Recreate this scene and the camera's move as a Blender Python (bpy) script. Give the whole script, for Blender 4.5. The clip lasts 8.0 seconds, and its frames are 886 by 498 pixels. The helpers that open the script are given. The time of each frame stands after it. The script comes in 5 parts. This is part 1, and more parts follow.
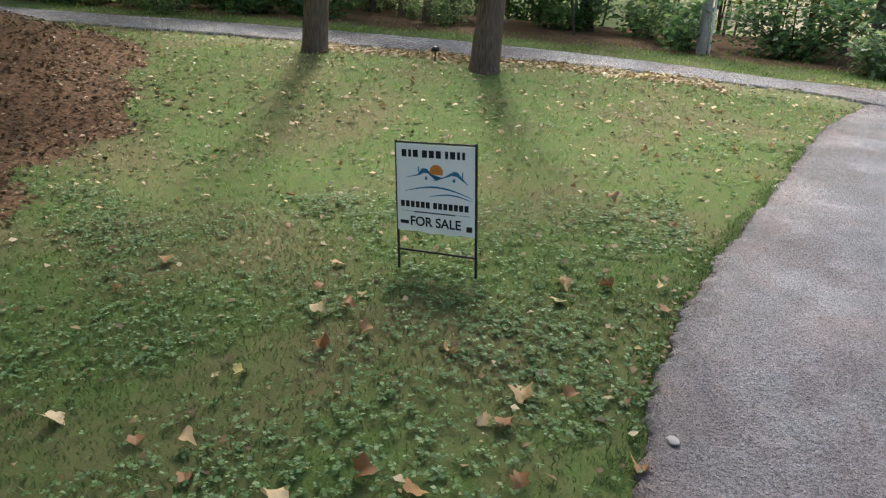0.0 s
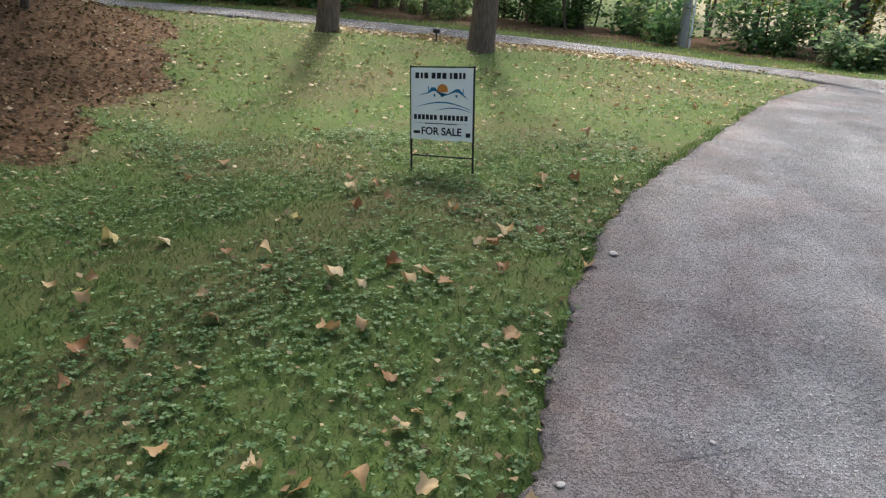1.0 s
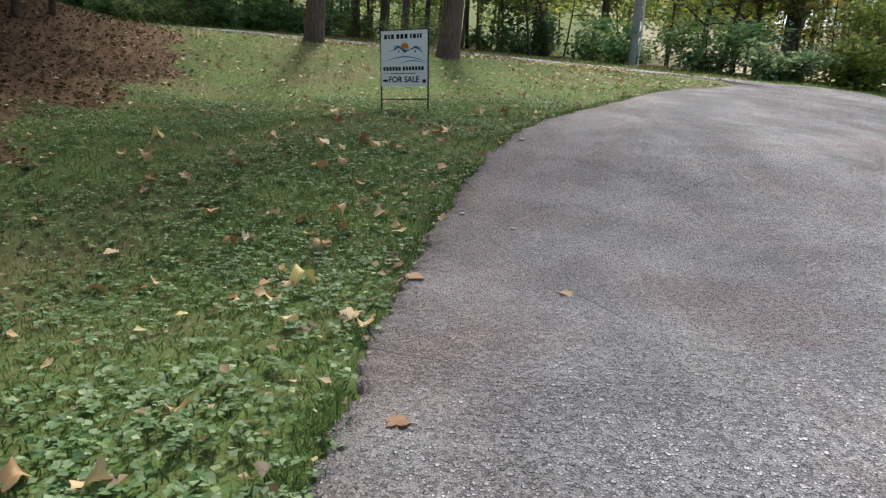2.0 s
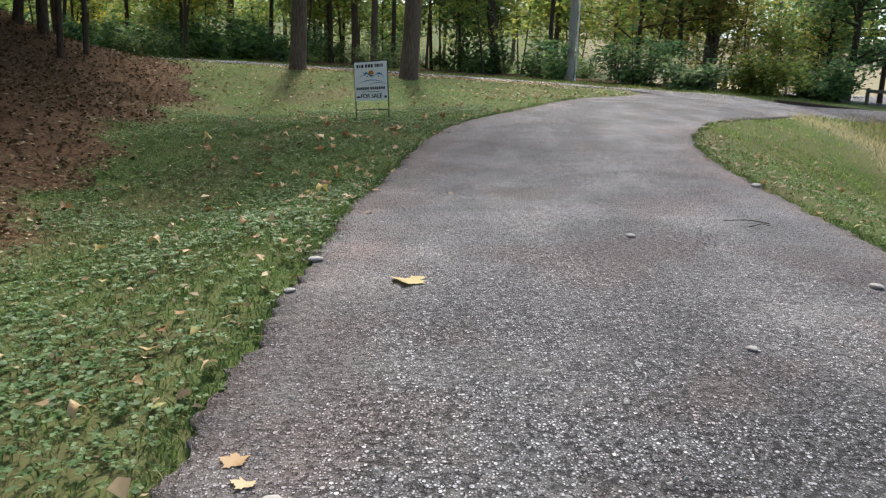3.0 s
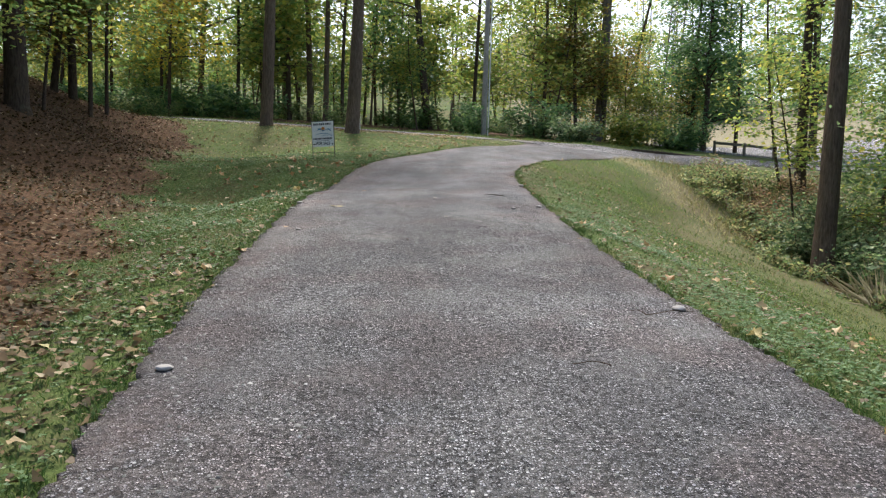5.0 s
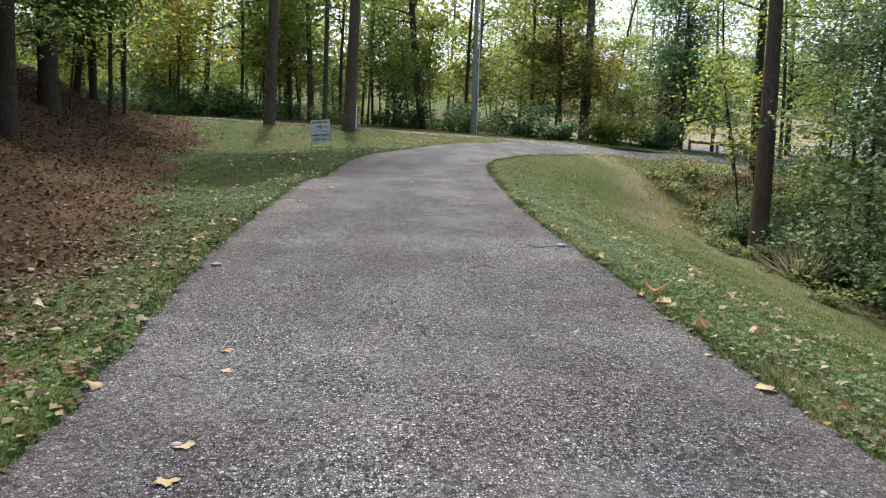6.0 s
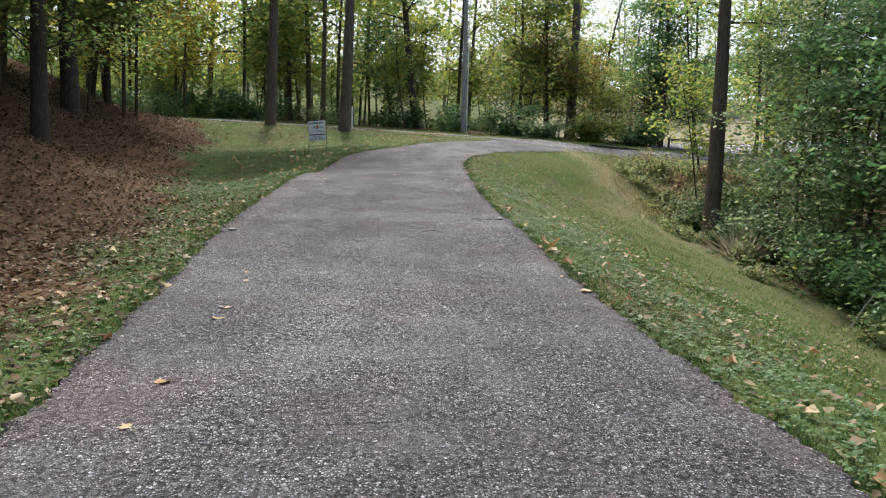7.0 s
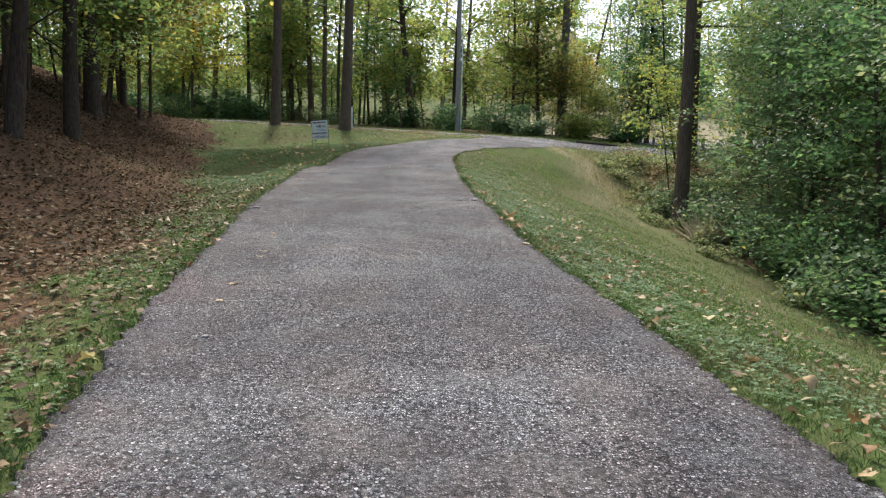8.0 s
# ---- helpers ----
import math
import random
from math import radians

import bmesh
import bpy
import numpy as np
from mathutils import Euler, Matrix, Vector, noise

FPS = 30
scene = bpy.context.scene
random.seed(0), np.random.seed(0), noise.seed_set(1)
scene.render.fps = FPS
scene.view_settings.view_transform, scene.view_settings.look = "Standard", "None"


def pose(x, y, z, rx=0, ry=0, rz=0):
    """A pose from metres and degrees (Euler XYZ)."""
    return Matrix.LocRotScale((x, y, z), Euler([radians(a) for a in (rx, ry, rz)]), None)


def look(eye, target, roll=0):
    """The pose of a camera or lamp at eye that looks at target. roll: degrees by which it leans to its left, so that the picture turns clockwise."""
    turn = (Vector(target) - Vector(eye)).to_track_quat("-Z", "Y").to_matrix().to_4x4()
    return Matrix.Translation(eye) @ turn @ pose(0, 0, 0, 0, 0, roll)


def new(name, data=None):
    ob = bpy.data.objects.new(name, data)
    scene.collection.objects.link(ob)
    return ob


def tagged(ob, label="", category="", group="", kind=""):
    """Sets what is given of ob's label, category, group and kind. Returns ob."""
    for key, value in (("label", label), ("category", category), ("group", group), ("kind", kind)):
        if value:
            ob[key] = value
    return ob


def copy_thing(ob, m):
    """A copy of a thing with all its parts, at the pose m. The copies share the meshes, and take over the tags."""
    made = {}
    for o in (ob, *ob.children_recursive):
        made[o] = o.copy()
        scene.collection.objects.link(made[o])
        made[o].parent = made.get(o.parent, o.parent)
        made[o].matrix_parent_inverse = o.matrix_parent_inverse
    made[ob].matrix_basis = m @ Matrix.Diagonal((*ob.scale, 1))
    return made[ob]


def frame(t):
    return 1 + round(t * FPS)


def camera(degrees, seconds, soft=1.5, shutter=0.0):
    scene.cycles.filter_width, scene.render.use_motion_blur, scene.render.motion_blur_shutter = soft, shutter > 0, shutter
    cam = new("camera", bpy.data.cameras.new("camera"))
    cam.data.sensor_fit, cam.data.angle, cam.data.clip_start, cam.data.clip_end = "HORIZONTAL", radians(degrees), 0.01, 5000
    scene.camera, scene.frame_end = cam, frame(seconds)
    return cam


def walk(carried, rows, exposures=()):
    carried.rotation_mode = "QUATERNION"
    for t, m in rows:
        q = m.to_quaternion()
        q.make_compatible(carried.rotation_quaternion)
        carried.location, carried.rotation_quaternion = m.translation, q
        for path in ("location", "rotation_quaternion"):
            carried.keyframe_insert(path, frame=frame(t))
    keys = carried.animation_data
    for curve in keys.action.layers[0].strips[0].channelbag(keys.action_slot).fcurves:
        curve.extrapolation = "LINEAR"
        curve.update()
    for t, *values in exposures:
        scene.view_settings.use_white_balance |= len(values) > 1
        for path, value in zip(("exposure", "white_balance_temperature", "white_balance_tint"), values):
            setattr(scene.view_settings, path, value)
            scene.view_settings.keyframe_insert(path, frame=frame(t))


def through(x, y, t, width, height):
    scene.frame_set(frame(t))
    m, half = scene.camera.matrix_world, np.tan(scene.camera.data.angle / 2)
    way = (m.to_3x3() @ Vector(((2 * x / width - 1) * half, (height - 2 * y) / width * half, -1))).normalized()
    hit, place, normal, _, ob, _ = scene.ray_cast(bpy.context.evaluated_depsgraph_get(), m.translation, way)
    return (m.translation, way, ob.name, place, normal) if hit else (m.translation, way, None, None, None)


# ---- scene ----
cam = camera(67.3, 8.0, soft=1.25)
PATH = [
    (0, (0.352, -4.288, 1.411), (0.201, -2.367, 0.877), 2.5),
    (0.5, (0.383, -4.993, 1.229), (0.235, -3.07, 0.701), 2.8),
    (1, (0.427, -5.72, 0.837), (0.293, -3.791, 0.329), 3.4),
    (1.2, (0.474, -6.053, 0.685), (0.349, -4.126, 0.165), 3.4),
    (1.5, (0.586, -6.528, 0.288), (0.485, -4.579, -0.147), 3.9),
    (1.7, (0.698, -6.875, 0.077), (0.597, -4.918, -0.323), 3.8),
    (2.8, (1.269, -10.421, -0.3), (1.223, -8.45, -0.635), 1.4),
    (3, (1.35, -10.969, -0.368), (1.319, -8.995, -0.687), 1.4),
    (3.5, (1.547, -12.21, -0.53), (1.555, -10.228, -0.8), 1.3),
    (4, (1.725, -13.626, -0.654), (1.773, -11.64, -0.88), 1.2),
    (4.5, (1.902, -15.229, -0.768), (1.99, -13.239, -0.952), 1.1),
    (4.7, (1.989, -15.877, -0.824), (2.091, -13.886, -0.992), 1.0),
    (5.8, (2.388, -18.439, -1.139), (2.489, -16.447, -1.292), 1.2),
    (6, (2.463, -18.85, -1.198), (2.565, -16.859, -1.354), 1.2),
    (6.5, (2.662, -19.865, -1.31), (2.762, -17.873, -1.466), 1.0),
    (7, (2.851, -20.78, -1.387), (2.949, -18.789, -1.544), 0.9),
    (7.5, (2.952, -21.725, -1.496), (3.049, -19.734, -1.654), 0.7),
    (8, (3.011, -22.608, -1.605), (3.107, -20.617, -1.764), 0.5),
]
walk(cam, [(t, look(eye, target, roll)) for t, eye, target, roll in PATH],
     exposures=[(0.0, 1.42), (0.5, 1.45), (1.0, 1.48), (1.5, 1.32), (3.0, 1.04), (4.5, 1.00), (6.5, 0.95), (8.0, 0.90)])

# ---- light and sky ----
SUN_AZIMUTH, SUN_ELEVATION = -4.0, 58.0   # degrees: clockwise from +y, above the horizon
world = bpy.data.worlds.new("sky")
scene.world = world
world.use_nodes = True
wt = world.node_tree
sky = wt.nodes.new("ShaderNodeTexSky")
sky.sky_type = "NISHITA"
sky.sun_disc = False
sky.sun_elevation = radians(SUN_ELEVATION)
sky.sun_rotation = radians(SUN_AZIMUTH)
sky.air_density, sky.dust_density, sky.ozone_density = 1.0, 4.0, 1.0
wt.nodes["Background"].inputs["Strength"].default_value = 0.15
wt.links.new(sky.outputs["Color"], wt.nodes["Background"].inputs["Color"])
sun_data = bpy.data.lights.new("sun", "SUN")
sun_data.energy, sun_data.angle, sun_data.color = 2.3, radians(6.0), (1.0, 0.965, 0.91)
sun = new("sun", sun_data)
sa, se = radians(SUN_AZIMUTH), radians(SUN_ELEVATION)
sun.matrix_world = look((0, 0, 0), (-math.sin(sa) * math.cos(se), -math.cos(sa) * math.cos(se), -math.sin(se)))

# ---- the lie of the land ----
rng = np.random.default_rng(7)
LEFT_Y = [-34, -20.3, -18, -16, -14, -12, -10.5, -8.3, -7, -5, -4, -3, -2.1, -1, -0.3, 0.4, 1.1, 1.8, 2.5, 3.6, 4.5, 5.5, 6.4, 7.2, 8.4]
LEFT_X = [4.2, 1.70, 1.29, 1.07, 0.84, 0.64, 0.58, 0.56, 0.56, 0.52, 0.57, 0.72, 0.91, 1.23, 1.50, 1.90, 2.27, 2.72, 3.15, 3.75, 4.25, 4.8, 5.4, 6.0, 7.1]
RIGHT_Y = [-34, -20, -18.5, -17, -15, -13, -11, -8.5, -6, -4.5, -3.2, -2, -1.3, -0.6, 0.3, 1.1, 1.6, 2.2, 3.0, 3.9, 5.5, 6.7, 8.4]
RIGHT_X = [7.0, 4.54, 4.47, 4.31, 4.20, 4.16, 4.06, 4.03, 4.11, 4.13, 4.20, 4.47, 4.70, 5.03, 5.45, 6.0, 6.5, 7.1, 8.0, 9.0, 10.7, 11.8, 13.2]
NEAR_X = [-70, -20, -11, -9.4, -7.9, -5.4, -2.8, 0.4, 1.6, 2.4, 3.2, 4.2, 4.7, 5.5, 6.3, 7.2, 8.5, 9.6, 10.7, 11.8, 12.9, 14.5, 20, 40]
NEAR_Y = [30, 14.8, 10.7, 10.1, 9.8, 9.75, 9.8, 10.1, 10.0, 9.75, 9.45, 9.1, 8.8, 8.45, 8.0, 7.2, 6.2, 6.0, 6.4, 7.2, 8.2, 9.1, 10.4, 15]
FAR_X = [-70, -20, -12.8, -9.6, -6.5, -3.7, 0, 2.3, 3.6, 4.6, 5.7, 7, 8.3, 9.5, 10.8, 12, 14, 17, 20, 40]
FAR_Y = [33, 17.0, 14.0, 12.75, 12.45, 12.45, 12.75, 12.1, 11.5, 10.9, 10.2, 9.75, 9.4, 9.4, 9.9, 10.3, 10.9, 11.5, 12.4, 17]


def softplus(u, k):
    return np.maximum(u, 0) + np.log1p(np.exp(-np.abs(u) * k)) / k


def smooth(a, b, v):
    s = np.clip((v - a) / (b - a), 0, 1)
    return s * s * (3 - 2 * s)


def smooth_table(v, xs, ys):
    """A table read off with rounded corners."""
    return sum(w * np.interp(v + o, xs, ys) for o, w in ((-0.8, 0.15), (-0.4, 0.2), (0, 0.3), (0.4, 0.2), (0.8, 0.15)))


def left_edge(y):
    return smooth_table(y, LEFT_Y, LEFT_X)


def right_edge(y):
    return smooth_table(y, RIGHT_Y, RIGHT_X)


def road_near(x):
    return smooth_table(x, NEAR_X, NEAR_Y)


def road_far(x):
    return smooth_table(x, FAR_X, FAR_Y)


def toe(y):
    """Where the foot of the leaf-strewn bank runs."""
    return -4.2 - 0.25 * y - np.maximum(0, y - 2) * 0.12


def litter_line(y):
    """The edge of the leaf litter along the foot of the bank."""
    return np.interp(y, [-24, -20, -17.3, -15.7, -11.5, -9, -7, -3, -1, 2.5, 4.7, 6, 7.2, 8.4], [1.2, 0.8, 0.5, 0.25, -0.66, -1.3, -1.95, -3.15, -3.7, -4.4, -4.85, -5.2, -5.9, -8.5])


def height(x, y):
    x, y = np.asarray(x, float), np.asarray(y, float)
    low = np.maximum(y, -34.0)
    up = np.minimum(y, 24.0) - 8
    z = np.where(y < 0, 0.155 * low + 0.0014 * low * low, np.where(y < 8, 0.155 * low + 0.0035 * low * low, 1.464 + 0.12 * up + 0.064 * np.maximum(y - 24, 0)))
    d = np.maximum(0, np.where(y < 8.2, left_edge(y), 6.9) - x)
    z = z - 0.38 * (1 - np.exp(-((d / (1.3 + 3.2 * smooth(-4.5, -0.5, y))) ** 2))) * (1 - smooth(3, 8, y))
    z = z - 0.22 * np.exp(-(((y + 3.9) / 1.7) ** 2)) * (1 - smooth(1.2, 3.8, x))
    rise = softplus(toe(y) - x, 1.5)
    climb = 0.33 * rise + 0.38 * softplus(rise - 2.7, 2.0)
    z = z + 4.5 * (1 - np.exp(-climb / 4.5)) * 1.08 * (1 - smooth(5.5, 10, y))
    z = z - 0.085 * softplus(x - 6.5, 1.0) * (1 - smooth(20, 45, x))
    z = z + 0.07 * np.maximum(y - 24, 0) * smooth(10, 25, x) * (1 - smooth(90, 200, y) * 0.6)
    z = z + 0.2 * softplus(np.minimum(y, 120) - 42, 0.4) * (1 - smooth(0, 12, x - 9 - 0.25 * (y - 15)))
    z = z + 0.06 * softplus(np.minimum(y, 130) - 42, 0.4) * smooth(14, 28, x)
    shoulder = np.where(y < -2, right_edge(np.minimum(y, -2)), np.interp(y, [-2, 0, 3, 6], [4.47, 5.1, 6.6, 9.0]))
    ditch = 1 - np.exp(-((np.maximum(0, x - shoulder) / 4.2) ** 1.5))
    z = z - (1 - smooth(-2, 5, y)) * 2.0 * ditch * (1 - smooth(13, 22, x))
    z = z - 0.4 * smooth(8, 13, x) * np.exp(-(((y - 7) / 4) ** 2))
    tilt = np.interp(x, [-14, -9, -6, -4, -2.5, 0, 2, 4, 6, 8, 9.5, 14, 20], [0.2, 0.21, 0.15, 0.07, 0.01, -0.12, -0.19, -0.26, -0.3, -0.28, -0.17, -0.08, 0])
    return z + tilt * smooth(2.5, 7.5, y)


def rough(x, y):
    """Small unevenness of turf, in metres."""
    return (0.018 * np.sin(2.1 * x + 0.7 * y) * np.sin(1.7 * y - 0.4 * x) + 0.012 * np.sin(5.3 * x + 1.3) * np.sin(4.7 * y + 0.5 * x)
            + 0.006 * np.sin(11.7 * x - 3 * y) * np.sin(13.1 * y + 2 * x))


def paved(x, y):
    """How far a spot lies inside the pavement (metres, negative outside)."""
    drive = np.where(y < 8.2, np.minimum(x - left_edge(y), right_edge(y) - x), -9)
    lane = np.minimum(y - road_near(x), road_far(x) - y)
    return np.maximum(drive, lane)


def ground(x, y):
    inside = smooth(-0.05, 0.12, paved(x, y))
    return height(x, y) + rough(x, y) * (1 - inside) - 0.07 * inside


# ---- helpers for meshes ----
def mesh_of(name, verts, faces, smooth_shade=False):
    """A mesh from an array of corners and an array of faces that all have the same number of corners."""
    verts, faces = np.asarray(verts, np.float32), np.asarray(faces, np.int32)
    me = bpy.data.meshes.new(name)
    n, k = faces.shape
    me.vertices.add(len(verts))
    me.vertices.foreach_set("co", verts.ravel())
    me.loops.add(n * k)
    me.loops.foreach_set("vertex_index", faces.ravel())
    me.polygons.add(n)
    me.polygons.foreach_set("loop_start", np.arange(0, n * k, k, dtype=np.int32))
    if smooth_shade:
        me.polygons.foreach_set("use_smooth", np.ones(n, bool))
    me.update(calc_edges=True)
    return me


def place(name, me, material, parent=None, label=""):
    ob = new(name, me)
    if material and not me.materials:
        me.materials.append(material)
    if parent:
        ob.parent = parent
    if label:
        ob["label"] = label
    return ob


def part(name, bm, material, parent, label=""):
    me = bpy.data.meshes.new(name)
    bm.to_mesh(me)
    bm.free()
    return place(name, me, material, parent, label)


def empty(name, x, y, z, turn=0.0):
    ob = new(name)
    ob.matrix_basis = pose(x, y, z, 0, 0, turn)
    ob.empty_display_size = 0.2
    return ob


def box_bm(sx, sy, sz, m=None, bevel=0.0):
    bm = bmesh.new()
    bmesh.ops.create_cube(bm, size=1, matrix=(m or Matrix()) @ Matrix.Diagonal((sx, sy, sz, 1)))
    if bevel:
        bmesh.ops.bevel(bm, geom=bm.edges[:], offset=bevel, segments=1, affect="EDGES")
    return bm


def tube(points, radii, sides=8, close=True):
    """Corners and quads of a tube through points; the ring stays level with the path."""
    points, radii = np.asarray(points, float), np.asarray(radii, float)
    ways = np.gradient(points, axis=0)
    ways /= np.linalg.norm(ways, axis=1)[:, None] + 1e-9
    helper = np.where(np.abs(ways[:, 2:3]) > 0.9, [[0, 1.0, 0]], [[0, 0, 1.0]])
    u = np.cross(helper, ways)
    u /= np.linalg.norm(u, axis=1)[:, None] + 1e-9
    v = np.cross(ways, u)
    a = np.linspace(0, 2 * np.pi, sides, endpoint=False)
    ring = points[:, None] + radii[:, None, None] * (np.cos(a)[None, :, None] * u[:, None] + np.sin(a)[None, :, None] * v[:, None])
    n = len(points)
    i, j = np.meshgrid(np.arange(n - 1), np.arange(sides), indexing="ij")
    k = (j + 1) % sides
    quads = np.stack([i * sides + j, i * sides + k, (i + 1) * sides + k, (i + 1) * sides + j], -1).reshape(-1, 4)
    return ring.reshape(-1, 3), quads


def joined(pieces):
    verts, faces, n = [], [], 0
    for v, f in pieces:
        verts.append(v)
        faces.append(np.asarray(f) + n)
        n += len(v)
    return np.concatenate(verts), np.concatenate(faces)


def turns(r, n, flat=0.0):
    """n random frames (right, ahead, up) as arrays; flat 1: lying level."""
    yaw = r.uniform(0, 2 * np.pi, n)
    up = r.normal(size=(n, 3)) * (1 - flat)
    up[:, 2] = np.abs(up[:, 2]) + flat + 0.05
    up /= np.linalg.norm(up, axis=1)[:, None]
    a = np.stack([np.cos(yaw), np.sin(yaw), np.zeros(n)], 1)
    right = np.cross(a, up)
    right /= np.linalg.norm(right, axis=1)[:, None] + 1e-9
    return right, np.cross(up, right), up


def leaf_cloud(r, centres, sizes, flat=0.35, slim=0.62):
    """Folded leaf blades, each of two quads over six corners, at the centres."""
    n = len(centres)
    right, ahead, up = turns(r, n, flat)
    s = np.asarray(sizes)[:, None]
    fold = r.uniform(0.1, 0.35, (n, 1))
    base, tip = centres - ahead * s * 0.5, centres + ahead * s * 0.5 - up * s * 0.08
    c1, c2 = centres - ahead * s * 0.12, centres + ahead * s * 0.2
    w = slim * 0.5
    l1, r1 = c1 - right * s * w + up * s * fold * w, c1 + right * s * w + up * s * fold * w
    corners = np.stack([base, r1, tip, l1, c2 * 0.5 + c1 * 0.5], 1)
    q = np.arange(n)[:, None] * 5
    faces = np.concatenate([q + [[0, 1, 4]], q + [[1, 2, 4]], q + [[2, 3, 4]], q + [[3, 0, 4]]])
    return corners.reshape(-1, 3), faces


def kite_cloud(r, centres, sizes, flat=0.35, slim=0.6):
    """The same, cheaper: bent kites of two triangles."""
    n = len(centres)
    right, ahead, up = turns(r, n, flat)
    s = np.asarray(sizes)[:, None]
    bend = r.uniform(0.0, 0.3, (n, 1))
    corners = np.stack([centres - ahead * s * 0.5, centres + right * s * slim * 0.5 + up * s * bend * 0.5 - ahead * s * 0.08,
                        centres + ahead * s * 0.5, centres - right * s * slim * 0.5 + up * s * bend * 0.5 - ahead * s * 0.08], 1)
    q = np.arange(n)[:, None] * 4
    return corners.reshape(-1, 3), np.concatenate([q + [[0, 1, 2]], q + [[0, 2, 3]]])


# ---- materials ----
def material(name):
    m = bpy.data.materials.new(name)
    m.use_nodes = True
    m.node_tree.nodes.clear()
    return m, m.node_tree


def node(t, kind, **sets):
    n = t.nodes.new(kind)
    for key, value in sets.items():
        n.inputs[key.replace("_", " ")].default_value = value
    return n


def ramp(t, factor, stops):
    n = t.nodes.new("ShaderNodeValToRGB")
    el = n.color_ramp.elements
    while len(el) < len(stops):
        el.new(0.5)
    for e, (p, c) in zip(el, stops):
        e.position, e.color = p, (*c, 1)
    t.links.new(factor, n.inputs["Fac"])
    return n.outputs["Color"]


def mixed(t, factor, a, b, blend="MIX"):
    n = t.nodes.new("ShaderNodeMix")
    n.data_type, n.blend_type = "RGBA", blend
    for sock, value in ((n.inputs[0], factor), (n.inputs[6], a), (n.inputs[7], b)):
        if isinstance(value, (int, float)):
            sock.default_value = value
        elif isinstance(value, tuple):
            sock.default_value = (*value, 1)
        else:
            t.links.new(value, sock)
    return n.outputs[2]


def sums(t, op, a, b=None, clamp=False):
    n = t.nodes.new("ShaderNodeMath")
    n.operation, n.use_clamp = op, clamp
    for sock, value in zip(n.inputs, (a, b)):
        if value is None:
            continue
        if isinstance(value, (int, float)):
            sock.default_value = value
        else:
            t.links.new(value, sock)
    return n.outputs[0]


def grain(t, scale, detail=4.0, rough_=0.55, stretch=None, distortion=0.0):
    n = node(t, "ShaderNodeTexNoise", Scale=scale, Detail=detail, Roughness=rough_, Distortion=distortion)
    co = t.nodes.new("ShaderNodeTexCoord").outputs["Object"]
    if stretch:
        mp = t.nodes.new("ShaderNodeMapping")
        mp.inputs["Scale"].default_value = stretch
        t.links.new(co, mp.inputs["Vector"])
        co = mp.outputs["Vector"]
    t.links.new(co, n.inputs["Vector"])
    return n.outputs["Fac"]


def finish(m, t, colour, roughness=0.8, bump=None, strength=0.4, distance=0.01, specular=0.3, metallic=0.0):
    p = node(t, "ShaderNodeBsdfPrincipled", Metallic=metallic)
    p.inputs["Specular IOR Level"].default_value = specular
    if isinstance(colour, tuple):
        p.inputs["Base Color"].default_value = (*colour, 1)
    else:
        t.links.new(colour, p.inputs["Base Color"])
    if isinstance(roughness, (int, float)):
        p.inputs["Roughness"].default_value = roughness
    else:
        t.links.new(roughness, p.inputs["Roughness"])
    if bump is not None:
        b = node(t, "ShaderNodeBump", Strength=strength, Distance=distance)
        t.links.new(bump, b.inputs["Height"])
        t.links.new(b.outputs["Normal"], p.inputs["Normal"])
    out = t.nodes.new("ShaderNodeOutputMaterial")
    t.links.new(p.outputs["BSDF"], out.inputs["Surface"])
    return m


def leaf_material(name, stops, through=0.45, gloss=0.35, per_object=False, patches=None, sheen=0.55):
    """Thin leaves: each one its own tint, part of the light coming through."""
    m, t = material(name)
    if per_object:
        pick = t.nodes.new("ShaderNodeObjectInfo").outputs["Random"]
    else:
        pick = t.nodes.new("ShaderNodeNewGeometry").outputs["Random Per Island"]
    colour = ramp(t, pick, stops)
    colour = mixed(t, sums(t, "MULTIPLY", grain(t, 26.0, 3.0), 0.5), colour, (0.06, 0.035, 0.015) if per_object else (0.03, 0.05, 0.01))
    for scale, lo, hi, tint in patches or ():
        colour = mixed(t, ramp(t, grain(t, scale, 4.0), [(lo, (0, 0, 0)), (hi, (0.8, 0.8, 0.8))]), colour, tint)
    p = node(t, "ShaderNodeBsdfPrincipled", Roughness=sheen)
    p.inputs["Specular IOR Level"].default_value = gloss
    t.links.new(colour, p.inputs["Base Color"])
    tr = t.nodes.new("ShaderNodeBsdfTranslucent")
    t.links.new(mixed(t, 0.6, colour, colour, "ADD"), tr.inputs["Color"])
    mix = t.nodes.new("ShaderNodeMixShader")
    mix.inputs[0].default_value = through
    t.links.new(p.outputs["BSDF"], mix.inputs[1])
    t.links.new(tr.outputs["BSDF"], mix.inputs[2])
    out = t.nodes.new("ShaderNodeOutputMaterial")
    t.links.new(mix.outputs["Shader"], out.inputs["Surface"])
    return m


